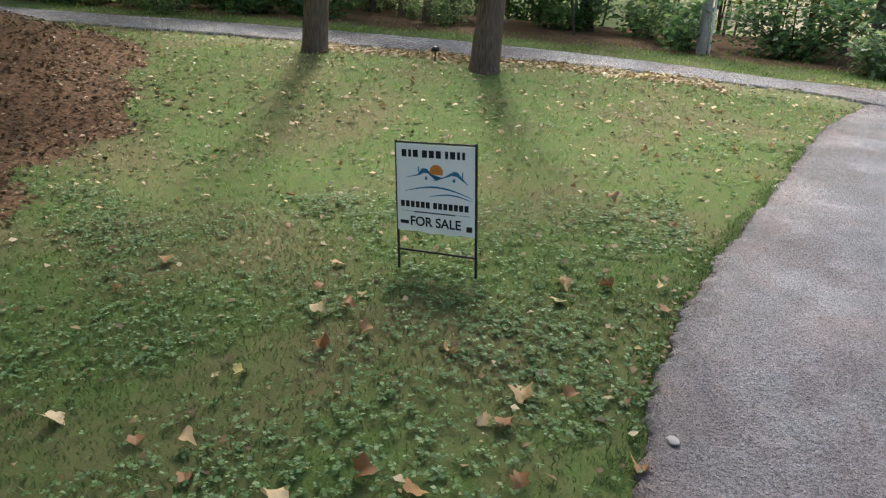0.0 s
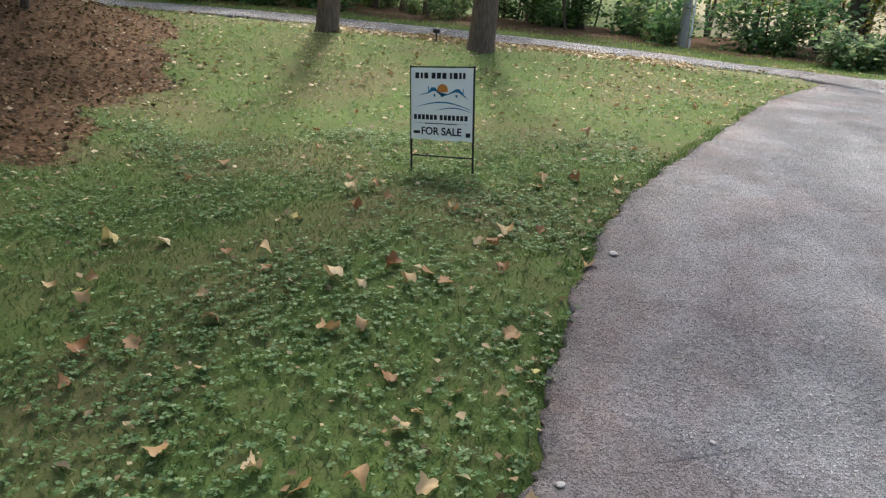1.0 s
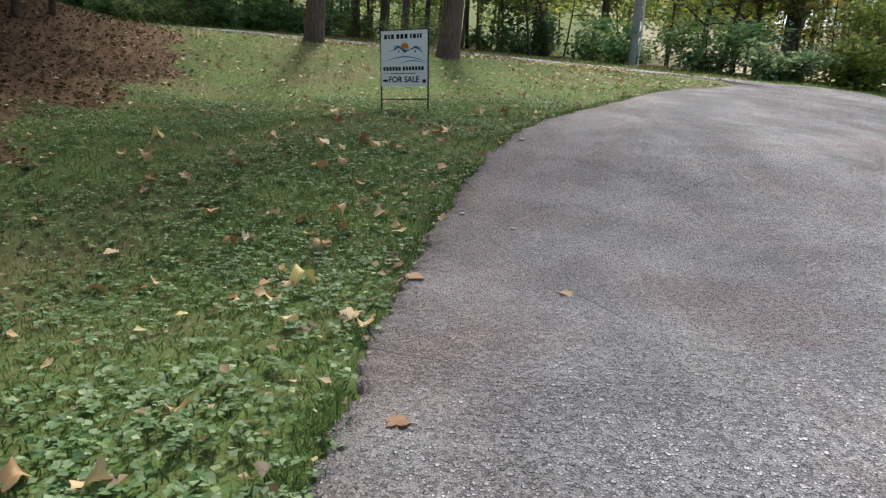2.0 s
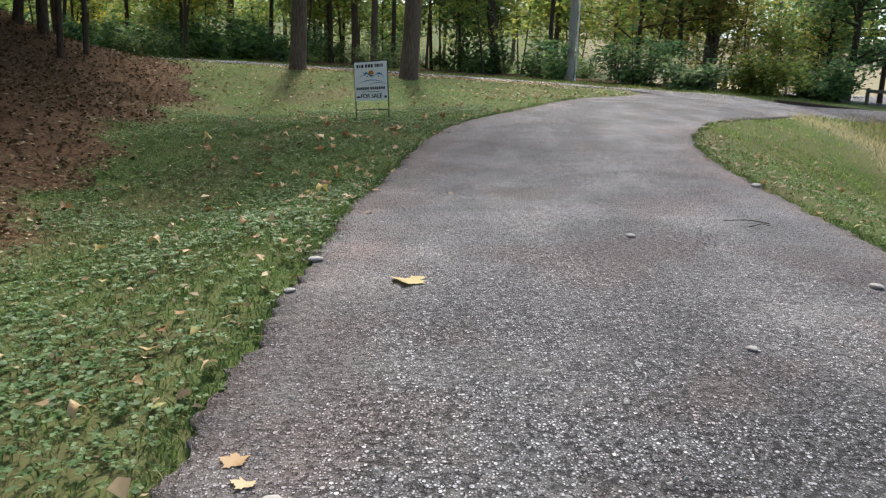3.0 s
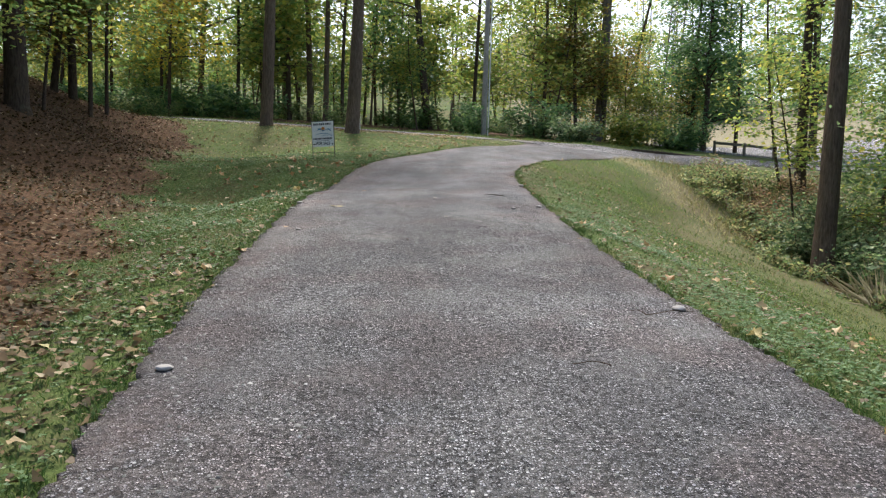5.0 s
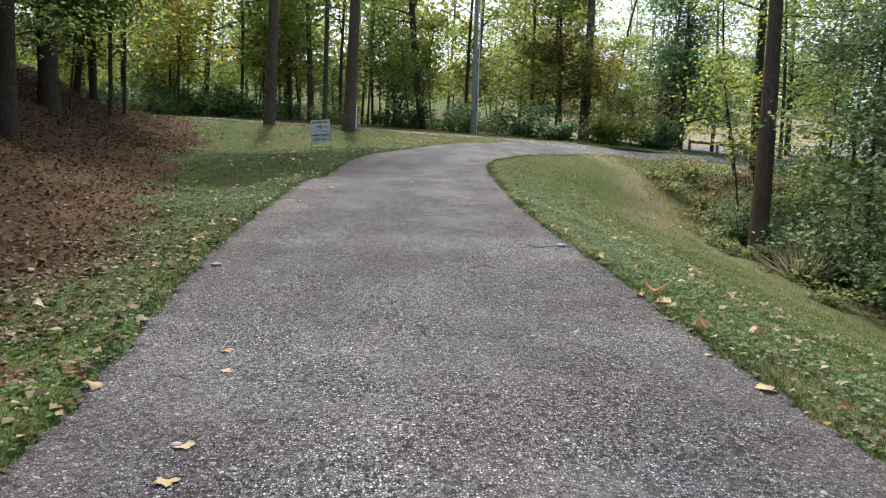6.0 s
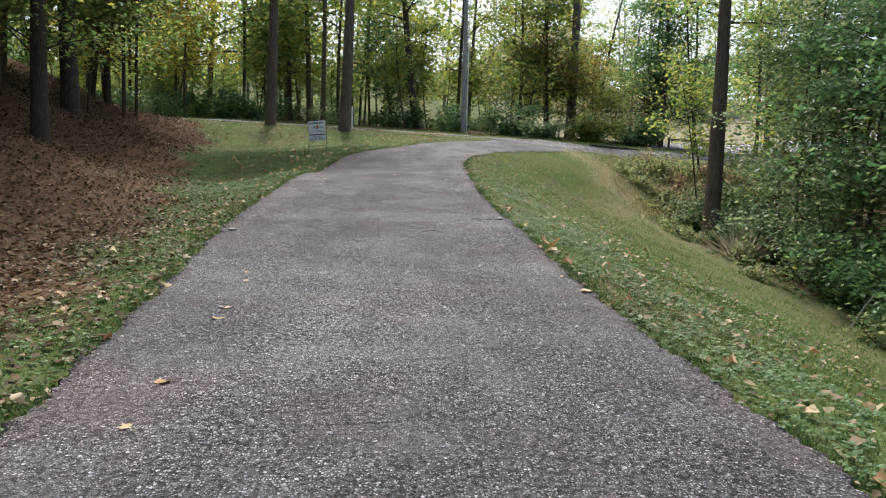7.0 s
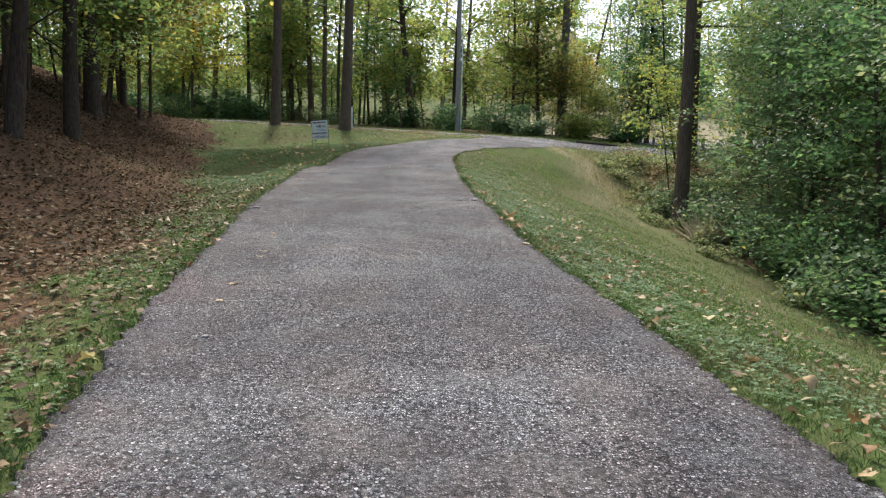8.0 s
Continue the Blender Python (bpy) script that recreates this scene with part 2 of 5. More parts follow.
def bark_material(name, dark, light, scale=9.0):
    m, t = material(name)
    ridges = grain(t, scale, 6.0, 0.62, (3.2, 3.2, 0.45), 0.6)
    patch = grain(t, 1.7, 3.0)
    colour = ramp(t, ridges, [(0.3, dark), (0.62, light)])
    colour = mixed(t, sums(t, "MULTIPLY", patch, 0.5), colour, tuple(c * 0.6 for c in dark))
    lichen = ramp(t, grain(t, 5.5, 4.0), [(0.58, (0, 0, 0)), (0.72, (1, 1, 1))])
    colour = mixed(t, sums(t, "MULTIPLY", lichen, 0.25), colour, (0.16, 0.18, 0.12))
    return finish(m, t, colour, 0.92, ridges, 0.9, 0.03, 0.15)


def plain_material(name, colour, roughness=0.6, wear=0.2, scale=14.0, metallic=0.0, specular=0.3, bump=0.15):
    m, t = material(name)
    n = grain(t, scale, 5.0)
    c = mixed(t, sums(t, "MULTIPLY", n, wear), colour, tuple(v * 0.45 for v in colour))
    return finish(m, t, c, roughness, n, bump, 0.004, specular, metallic)


def turf_material():
    """Earth under the lawn: thatch, moss and clover stain, with leaf litter on the bank and dry stalks by the ditch."""
    m, t = material("turf")
    fine, mid, wide = grain(t, 55.0, 5.0, 0.7), grain(t, 6.0, 4.0), grain(t, 0.55, 3.0)
    green = ramp(t, fine, [(0.25, (0.034, 0.050, 0.016)), (0.5, (0.070, 0.108, 0.030)), (0.75, (0.115, 0.155, 0.048))])
    green = mixed(t, ramp(t, mid, [(0.42, (0, 0, 0)), (0.7, (0.6, 0.6, 0.6))]), green, (0.105, 0.10, 0.046))
    green = mixed(t, ramp(t, wide, [(0.45, (0, 0, 0)), (0.66, (0.6, 0.6, 0.6))]), green, (0.125, 0.095, 0.055))
    litter = ramp(t, grain(t, 17.0, 5.0, 0.7), [(0.3, (0.028, 0.017, 0.011)), (0.5, (0.095, 0.054, 0.031)), (0.7, (0.19, 0.115, 0.066))])
    dry = ramp(t, fine, [(0.3, (0.16, 0.135, 0.080)), (0.7, (0.40, 0.345, 0.24))])
    a = t.nodes.new("ShaderNodeAttribute")
    a.attribute_name = "litter"
    b = t.nodes.new("ShaderNodeAttribute")
    b.attribute_name = "dry"
    k = sums(t, "ADD", a.outputs["Fac"], sums(t, "MULTIPLY", sums(t, "SUBTRACT", mid, 0.5), 1.1))
    k = ramp(t, k, [(0.38, (0, 0, 0)), (0.62, (1, 1, 1))])
    colour = mixed(t, sums(t, "MULTIPLY", b.outputs["Fac"], 0.75), green, dry)
    colour = mixed(t, k, colour, litter)
    return finish(m, t, colour, 0.95, fine, 0.35, 0.02, 0.1)


def asphalt_material(name, tar, chip, pale, patch=0.3, scale=52.0, worn=False):
    """Chip seal: stones of two sizes bedded in tar and grit, each stone with its own tone."""
    m, t = material(name)
    co = t.nodes.new("ShaderNodeTexCoord").outputs["Object"]
    warp = mixed(t, 0.014, co, node(t, "ShaderNodeTexNoise", Scale=45.0, Detail=3.0).outputs["Color"], "ADD")

    def chips(size, least, most):
        v = node(t, "ShaderNodeTexVoronoi", Scale=size)
        v.voronoi_dimensions = "2D"
        t.links.new(warp, v.inputs["Vector"])
        tone = t.nodes.new("ShaderNodeSeparateColor")
        t.links.new(v.outputs["Color"], tone.inputs[0])
        reach = sums(t, "ADD", sums(t, "MULTIPLY", tone.outputs[1], most - least), least)
        return sums(t, "MULTIPLY", sums(t, "SUBTRACT", reach, v.outputs["Distance"]), 7.0, True), tone.outputs[0], tone.outputs[2]

    def scaled(by):
        return tuple(c * by for c in chip)

    def weathered(colour, fac, tint):
        return mixed(t, fac, colour, tint, "MULTIPLY")

    grit = grain(t, 260.0, 3.0, 0.8)
    colour = ramp(t, grit, [(0.4, tuple(c * 0.25 for c in tar)), (0.52, tuple(c * 0.6 for c in tar)), (0.62, scaled(0.6)), (0.75, scaled(1.2))])
    small, tint, _ = chips(scale * 1.9, 0.22, 0.5)
    colour = mixed(t, small, colour, ramp(t, tint, [(0.0, scaled(0.3)), (0.3, scaled(0.8)), (0.6, scaled(1.25)), (0.85, scaled(1.8)), (1.0, scaled(2.5))]))
    large, tint, lift_by = chips(scale, -0.4, 0.5)
    rim = sums(t, "MULTIPLY", sums(t, "GREATER_THAN", large, 0.02), sums(t, "LESS_THAN", large, 0.98))
    colour = mixed(t, large, colour, ramp(t, tint, [(0.0, scaled(0.8)), (0.3, scaled(1.4)), (0.6, scaled(1.8)), (0.88, scaled(2.2)), (1.0, pale)]))
    colour = weathered(colour, sums(t, "MULTIPLY", rim, 0.9), (0.22, 0.22, 0.22))
    pits = ramp(t, grain(t, 44.0, 4.0, 0.65), [(0.43, (1, 1, 1)), (0.475, (0, 0, 0))])
    colour = weathered(colour, sums(t, "MULTIPLY", pits, 0.97), (0.10, 0.10, 0.11))
    if worn:
        a = t.nodes.new("ShaderNodeAttribute")
        a.attribute_name = "worn"
        rubbed = ramp(t, grit, [(0.36, scaled(0.6)), (0.64, scaled(1.5))])
        colour = mixed(t, sums(t, "MULTIPLY", a.outputs["Fac"], 0.65), colour, rubbed)
        b = t.nodes.new("ShaderNodeAttribute")
        b.attribute_name = "silt"
        silt = sums(t, "MULTIPLY", b.outputs["Fac"], ramp(t, grain(t, 3.0, 5.0, 0.65), [(0.3, (0.1, 0.1, 0.1)), (0.65, (0.75, 0.75, 0.75))]))
        colour = mixed(t, silt, colour, ramp(t, grit, [(0.36, (0.10, 0.078, 0.072)), (0.64, (0.25, 0.205, 0.195))]))
        film = ramp(t, grain(t, 1.6, 6.0, 0.7), [(0.45, (0, 0, 0)), (0.66, (0.45, 0.45, 0.45))])
        colour = mixed(t, film, colour, ramp(t, grit, [(0.34, (0.075, 0.074, 0.073)), (0.66, (0.205, 0.202, 0.198))]))
    broad = grain(t, 0.7, 4.0, 0.6)
    colour = weathered(colour, sums(t, "MULTIPLY", ramp(t, broad, [(0.42, (0, 0, 0)), (0.62, (1, 1, 1))]), patch), (1.75, 1.75, 1.70))
    brown = grain(t, 1.2, 5.0, 0.65)
    colour = weathered(colour, sums(t, "MULTIPLY", ramp(t, brown, [(0.46, (0, 0, 0)), (0.60, (1, 1, 1))]), 0.95), (0.94, 0.83, 0.81))
    tracks = grain(t, 1.1, 4.0, 0.6, (1.6, 0.14, 1.0), 0.3)
    colour = weathered(colour, sums(t, "MULTIPLY", ramp(t, tracks, [(0.45, (0, 0, 0)), (0.65, (1, 1, 1))]), 0.6), (0.68, 0.69, 0.73))
    blot = grain(t, 4.5, 5.0, 0.7)
    colour = weathered(colour, sums(t, "MULTIPLY", ramp(t, blot, [(0.48, (0, 0, 0)), (0.7, (1, 1, 1))]), 0.6), (1.3, 1.32, 1.3))
    cracks = node(t, "ShaderNodeTexVoronoi", Scale=0.55)
    cracks.feature = "DISTANCE_TO_EDGE"
    t.links.new(mixed(t, 0.8, co, node(t, "ShaderNodeTexNoise", Scale=1.6, Detail=6.0).outputs["Color"], "ADD"), cracks.inputs["Vector"])
    line = ramp(t, cracks.outputs["Distance"], [(0.0, (1, 1, 1)), (0.006, (0, 0, 0))])
    line = sums(t, "MULTIPLY", line, ramp(t, grain(t, 0.9, 2.0), [(0.52, (0, 0, 0)), (0.66, (0.4, 0.4, 0.4))]))
    colour = mixed(t, line, colour, (0.02, 0.018, 0.016))
    lift = sums(t, "ADD", sums(t, "ADD", sums(t, "MULTIPLY", small, 0.45), sums(t, "MULTIPLY", large, sums(t, "ADD", lift_by, 0.4))), sums(t, "ADD", sums(t, "MULTIPLY", pits, -0.9), sums(t, "MULTIPLY", line, -1.5)))
    return finish(m, t, colour, 0.8, lift, 1.0, 0.018, 0.3)


TURF = turf_material()
DRIVE = asphalt_material("chip_seal", (0.068, 0.067, 0.070), (0.190, 0.190, 0.202), (0.46, 0.455, 0.45), 0.8, 46.0, True)
ROAD = asphalt_material("pale_chip_seal", (0.40, 0.395, 0.395), (0.50, 0.49, 0.50), (0.68, 0.67, 0.66), 0.6, 70.0)
BARK = bark_material("brown_bark", (0.068, 0.048, 0.035), (0.20, 0.148, 0.110))
BARK_GREY = bark_material("grey_bark", (0.07, 0.062, 0.055), (0.23, 0.20, 0.18), 7.0)
BARK_DARK = bark_material("dark_bark", (0.038, 0.028, 0.021), (0.120, 0.090, 0.068), 11.0)
GREEN = leaf_material("green_leaves", [(0, (0.095, 0.175, 0.057)), (0.5, (0.185, 0.30, 0.085)), (0.85, (0.321, 0.373, 0.099)), (1, (0.616, 0.480, 0.106))], 0.62)
DEEP = leaf_material("deep_green_leaves", [(0, (0.051, 0.120, 0.056)), (0.6, (0.114, 0.226, 0.086)), (1, (0.244, 0.359, 0.118))], 0.5)
LIME = leaf_material("yellow_green_leaves", [(0.0, (0.102, 0.180, 0.051)), (0.5, (0.216, 0.286, 0.067)), (0.85, (0.386, 0.371, 0.084)), (1.0, (0.391, 0.348, 0.081))], 0.62)
GOLD = leaf_material("golden_leaves", [(0.0, (0.244, 0.268, 0.054)), (0.5, (0.561, 0.488, 0.054)), (1.0, (0.610, 0.403, 0.054))], 0.62)
SHRUB = leaf_material("shrub_leaves", [(0.0, (0.060, 0.130, 0.055)), (0.4, (0.120, 0.205, 0.090)), (0.75, (0.24, 0.33, 0.15)), (0.95, (0.40, 0.46, 0.24)), (1.0, (0.52, 0.47, 0.20))], 0.42, 0.38, sheen=0.48)
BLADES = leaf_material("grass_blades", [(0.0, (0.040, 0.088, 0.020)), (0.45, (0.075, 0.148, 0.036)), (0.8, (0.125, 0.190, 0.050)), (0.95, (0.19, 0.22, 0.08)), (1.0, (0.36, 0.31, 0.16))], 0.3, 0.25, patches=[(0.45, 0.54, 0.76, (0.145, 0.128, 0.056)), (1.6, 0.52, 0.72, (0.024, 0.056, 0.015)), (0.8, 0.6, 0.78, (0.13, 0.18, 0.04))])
# brighter copy of the blades: sunlight on the far lawn is in the colour
SUNNY = leaf_material("sunlit_yellow_green_grass", [(0.0, (0.100, 0.185, 0.036)), (0.5, (0.185, 0.285, 0.058)), (0.85, (0.31, 0.375, 0.091)), (1.0, (0.546, 0.494, 0.234))], 0.35, 0.25, patches=[(0.35, 0.54, 0.72, (0.400, 0.370, 0.150)), (0.9, 0.52, 0.7, (0.085, 0.165, 0.036))])
WEED = leaf_material("weed_leaves", [(0.0, (0.09, 0.16, 0.06)), (0.4, (0.20, 0.28, 0.11)), (0.7, (0.42, 0.44, 0.19)), (0.9, (0.52, 0.47, 0.23)), (1.0, (0.28, 0.15, 0.09))], 0.45)
RUST = leaf_material("rust_weed_leaves", [(0.0, (0.12, 0.15, 0.06)), (0.35, (0.22, 0.15, 0.085)), (0.7, (0.30, 0.16, 0.09)), (1.0, (0.42, 0.34, 0.18))], 0.4)
UNDERGROWTH = leaf_material("undergrowth_leaves", [(0.0, (0.062, 0.112, 0.052)), (0.5, (0.145, 0.235, 0.092)), (0.85, (0.28, 0.335, 0.13)), (1.0, (0.42, 0.39, 0.16))], 0.5, 0.3)
AMBER = leaf_material("amber_leaves", [(0.0, (0.10, 0.14, 0.045)), (0.4, (0.24, 0.26, 0.07)), (0.75, (0.42, 0.32, 0.08)), (1.0, (0.46, 0.26, 0.07))], 0.6)
RUSSET = leaf_material("russet_leaves", [(0.0, (0.07, 0.075, 0.025)), (0.5, (0.15, 0.12, 0.035)), (1.0, (0.30, 0.17, 0.045))], 0.62)
CLOVER = leaf_material("clover", [(0.0, (0.050, 0.115, 0.038)), (0.55, (0.092, 0.178, 0.060)), (0.9, (0.155, 0.255, 0.105)), (1.0, (0.30, 0.38, 0.21))], 0.3, 0.3)
STRAW = leaf_material("dry_stalks", [(0.0, (0.16, 0.12, 0.06)), (0.6, (0.32, 0.25, 0.12)), (1.0, (0.42, 0.36, 0.2))], 0.25, 0.2)
LITTER = leaf_material("leaf_litter", [(0.0, (0.020, 0.012, 0.008)), (0.4, (0.068, 0.035, 0.019)), (0.7, (0.140, 0.074, 0.038)), (0.9, (0.24, 0.145, 0.080)), (1.0, (0.47, 0.36, 0.25))], 0.12, 0.2, sheen=0.7)
FALLEN = leaf_material("fallen_leaf", [(0.0, (0.24, 0.115, 0.05)), (0.3, (0.40, 0.25, 0.115)), (0.6, (0.52, 0.37, 0.19)), (0.9, (0.62, 0.50, 0.31)), (1.0, (0.52, 0.43, 0.15))], 0.15, 0.3, True)
STONE = plain_material("pale_stone", (0.40, 0.38, 0.36), 0.85, 0.5)
STEEL = plain_material("black_painted_steel", (0.012, 0.012, 0.013), 0.45, 0.3, 30.0, 0.0, 0.5)
BOARD = plain_material("white_sign_plastic", (0.92, 0.905, 0.87), 0.42, 0.05, 4.0, 0.0, 0.4, 0.05)
INK = plain_material("black_ink", (0.018, 0.018, 0.022), 0.5, 0.1)
BLUE = plain_material("blue_ink", (0.03, 0.19, 0.34), 0.5, 0.2, 30.0)
ORANGE = plain_material("orange_ink", (0.66, 0.24, 0.05), 0.5, 0.15, 20.0)
POLE_WOOD = bark_material("weathered_pole_wood", (0.24, 0.22, 0.195), (0.46, 0.43, 0.39), 12.0)
PVC = plain_material("white_plastic", (0.72, 0.74, 0.74), 0.4, 0.15)
RAIL_WOOD = bark_material("weathered_rail_wood", (0.10, 0.085, 0.065), (0.26, 0.23, 0.19), 10.0)

# ---- ground, drive, road ----
def spaced(near, start, stop, reach, growth):
    mid = list(np.arange(start, stop, near))
    out, step = [], near
    hi, lo = mid[-1], mid[0]
    while hi < reach:
        step *= growth
        hi += step
        out.append(hi)
    step, under = near, []
    while lo > -reach:
        step *= growth
        lo -= step
        under.append(lo)
    return np.array(under[::-1] + mid + out)


def sheet(xs, ys):
    gx, gy = np.meshgrid(xs, ys)
    i, j = np.meshgrid(np.arange(len(ys) - 1), np.arange(len(xs) - 1), indexing="ij")
    n = len(xs)
    quads = np.stack([i * n + j, i * n + j + 1, (i + 1) * n + j + 1, (i + 1) * n + j], -1).reshape(-1, 4)
    return gx.ravel(), gy.ravel(), quads


def litter_at(x, y):
    """0 to 1: how much of the ground is under fallen leaves."""
    on_bank = smooth(-0.5, 0.5, litter_line(y) - x + 0.25 * np.sin(1.9 * y) + 0.15 * np.sin(5.1 * y)) * (1 - smooth(8.2, 9.6, y))
    on_bank = np.maximum(on_bank, 0.42 * (1 - smooth(-15, -9, y)) * (1 - smooth(-0.5, 0.1, x - left_edge(y))))
    woods = smooth(1.2, 3.6, y - road_far(x) - 1.0 * smooth(1, 4, x)) * (1 - smooth(26, 36, y)) * 0.8 * (1 - smooth(0, 2, x - 11.5 - 0.25 * (y - 15)))
    ditch = smooth(10.4, 11.4, x + 0.1 * (y + 6)) * (1 - smooth(-0.5, 1.5, y)) * 0.9
    return np.clip(np.maximum(np.maximum(on_bank, woods), ditch), 0, 1)


def straw_at(x, y):
    """0 to 1: the bleached strip of grass in front of the weeds."""
    line = np.interp(y, [-3, 0, 2.3, 4], [10.4, 10.6, 10.0, 9.4])
    return np.exp(-(((x - line + 0.75 + 0.25 * np.sin(2.7 * y)) / 0.62) ** 2)) * smooth(-2.2, -0.2, y) * (1 - smooth(3.0, 4.2, y))


def dry_at(x, y):
    """0 to 1: how much of the ground is dry stalks and straw."""
    edge = right_edge(y)
    strip = smooth(3.0, 4.8, x - edge + 0.5 * smooth(-2, 3, y)) * (1 - smooth(2.0, 5.0, y)) * (1 - smooth(11, 15, x)) * (0.3 + 0.3 * smooth(-5, -1, y))
    strip = np.maximum(strip, straw_at(x, y))
    field = smooth(12, 16, x) * smooth(15, 19, y)
    verge = np.exp(-(((y - road_near(x) + 0.5) / 0.7) ** 2)) * 0.35
    return np.clip(np.maximum(np.maximum(strip, field), verge), 0, 1)


gx, gy, quads = sheet(spaced(0.165, -12, 13, 420, 1.16), spaced(0.165, -26, 15, 420, 1.16))
me = mesh_of("ground", np.stack([gx, gy, ground(gx, gy)], 1), quads, True)
for key, values in (("litter", litter_at(gx, gy)), ("dry", dry_at(gx, gy))):
    me.attributes.new(key, "FLOAT", "POINT").data.foreach_set("value", values.astype(np.float32))
tagged(place("ground", me, TURF), "sloping lawn with moss, clover and thin brown patches", "ground", kind="structure")


def strip(rows_a, rows_b, columns, lift, thick):
    """A paved strip between two edges, with its own thickness along both."""
    s = np.linspace(0, 1, columns)
    p = rows_a[:, None] * (1 - s)[None, :, None] + rows_b[:, None] * s[None, :, None]
    x, y = p[..., 0], p[..., 1]
    z = height(x, y) + lift + 0.02 * (1 - (2 * s - 1) ** 2)[None, :] + 0.006 * np.sin(1.9 * x) * np.sin(1.3 * y)
    top = np.stack([x, y, z], -1)
    under_a, under_b = top[:, :1].copy(), top[:, -1:].copy()
    under_a[..., 2] -= thick
    under_b[..., 2] -= thick
    full = np.concatenate([under_a, top, under_b], 1)
    n, k = full.shape[:2]
    i, j = np.meshgrid(np.arange(n - 1), np.arange(k - 1), indexing="ij")
    q = np.stack([i * k + j, i * k + j + 1, (i + 1) * k + j + 1, (i + 1) * k + j], -1).reshape(-1, 4)
    return full.reshape(-1, 3), q


def ragged(v, amount):
    return amount * (np.sin(7.3 * v) + 0.7 * np.sin(17.1 * v + 1.0) + 0.5 * np.sin(41.0 * v + 2.0) + 0.3 * np.sin(83.0 * v))


s = np.linspace(0, 1, 1500)
ya, yb = np.interp(s, [0, 0.72, 1], [-34, -1.5, 8.4]), np.interp(s, [0, 0.72, 1], [-34, -1.5, 7.4])
ya, yb = smooth_table(s * 40, s * 40, ya), smooth_table(s * 40, s * 40, yb)
edge_a = np.stack([left_edge(ya) + ragged(ya, 0.022) + 0.02 * np.sin(131 * ya) * np.sin(23 * ya), ya], 1)
edge_b = np.stack([right_edge(yb) + ragged(yb + 3, 0.022) + 0.02 * np.sin(127 * yb) * np.sin(19 * yb), yb], 1)
v, q = strip(edge_a, edge_b, 26, 0.012, 0.10)
me = mesh_of("drive", v, q, True)
inside = np.minimum(v[:, 0] - left_edge(v[:, 1]), (right_edge(v[:, 1]) - v[:, 0]) * 3.0)
for key, values in (("worn", smooth(-9.5, -4.5, v[:, 1])), ("silt", (1 - smooth(0.05, 0.8, inside)) * (0.45 + 0.55 * smooth(-13, -6, v[:, 1])))):
    me.attributes.new(key, "FLOAT", "POINT").data.foreach_set("value", values.astype(np.float32))
tagged(place("drive", me, DRIVE), "grey chip-seal driveway with coarse worn gravel surface", "driveway", kind="structure")
xs = np.linspace(-70, 40, 1100)
edge_a = np.stack([xs, road_near(xs) + ragged(xs, 0.015)], 1)
edge_b = np.stack([xs, road_far(xs) + ragged(xs + 2, 0.015)], 1)
v, q = strip(edge_b, edge_a, 14, 0.03, 0.14)
tagged(place("road", mesh_of("road", v, q, True), ROAD), "pale grey narrow lane of worn chip seal", "road", kind="structure")
v, q = strip(np.stack([np.linspace(15.5, 90, 60), np.linspace(30, 40, 60)], 1), np.stack([np.linspace(15.5, 90, 60), np.linspace(15.6, 15, 60)], 1), 10, 0.05, 0.12)
tagged(place("pavement", mesh_of("pavement", v, q, True), ROAD), "pale paved lane crossing beyond the timber rail", "pavement", kind="structure")

# ---- trees ----
def at_ground(x, y):
    return float(ground(x, y))


def trunk_line(r, height_, lean, wobble, steps=14):
    s = np.linspace(0, 1, steps)
    a, b = r.uniform(0, 6.28, 2)
    x = lean[0] * height_ * s + wobble * np.sin(3.1 * s + a) - wobble * np.sin(a)
    y = lean[1] * height_ * s + wobble * np.sin(2.7 * s + b) - wobble * np.sin(b)
    return np.stack([x, y, s * height_ - 0.15], 1), s


def limb(r, start, way, length, droop, steps=6):
    s = np.linspace(0, 1, steps)[:, None]
    side = r.normal(size=3) * 0.12
    return start + way * length * s + np.array([side[0], side[1], -droop]) * length * s * s


def clumps(r, spots, count, spread, size):
    """Leaf places gathered in loose sprays about the spots."""
    pick = r.integers(0, len(spots), count)
    off = r.normal(size=(count, 3)) * spread * np.array([1, 1, 0.55])
    return np.asarray(spots)[pick] + off, r.uniform(0.6, 1.35, count) * size


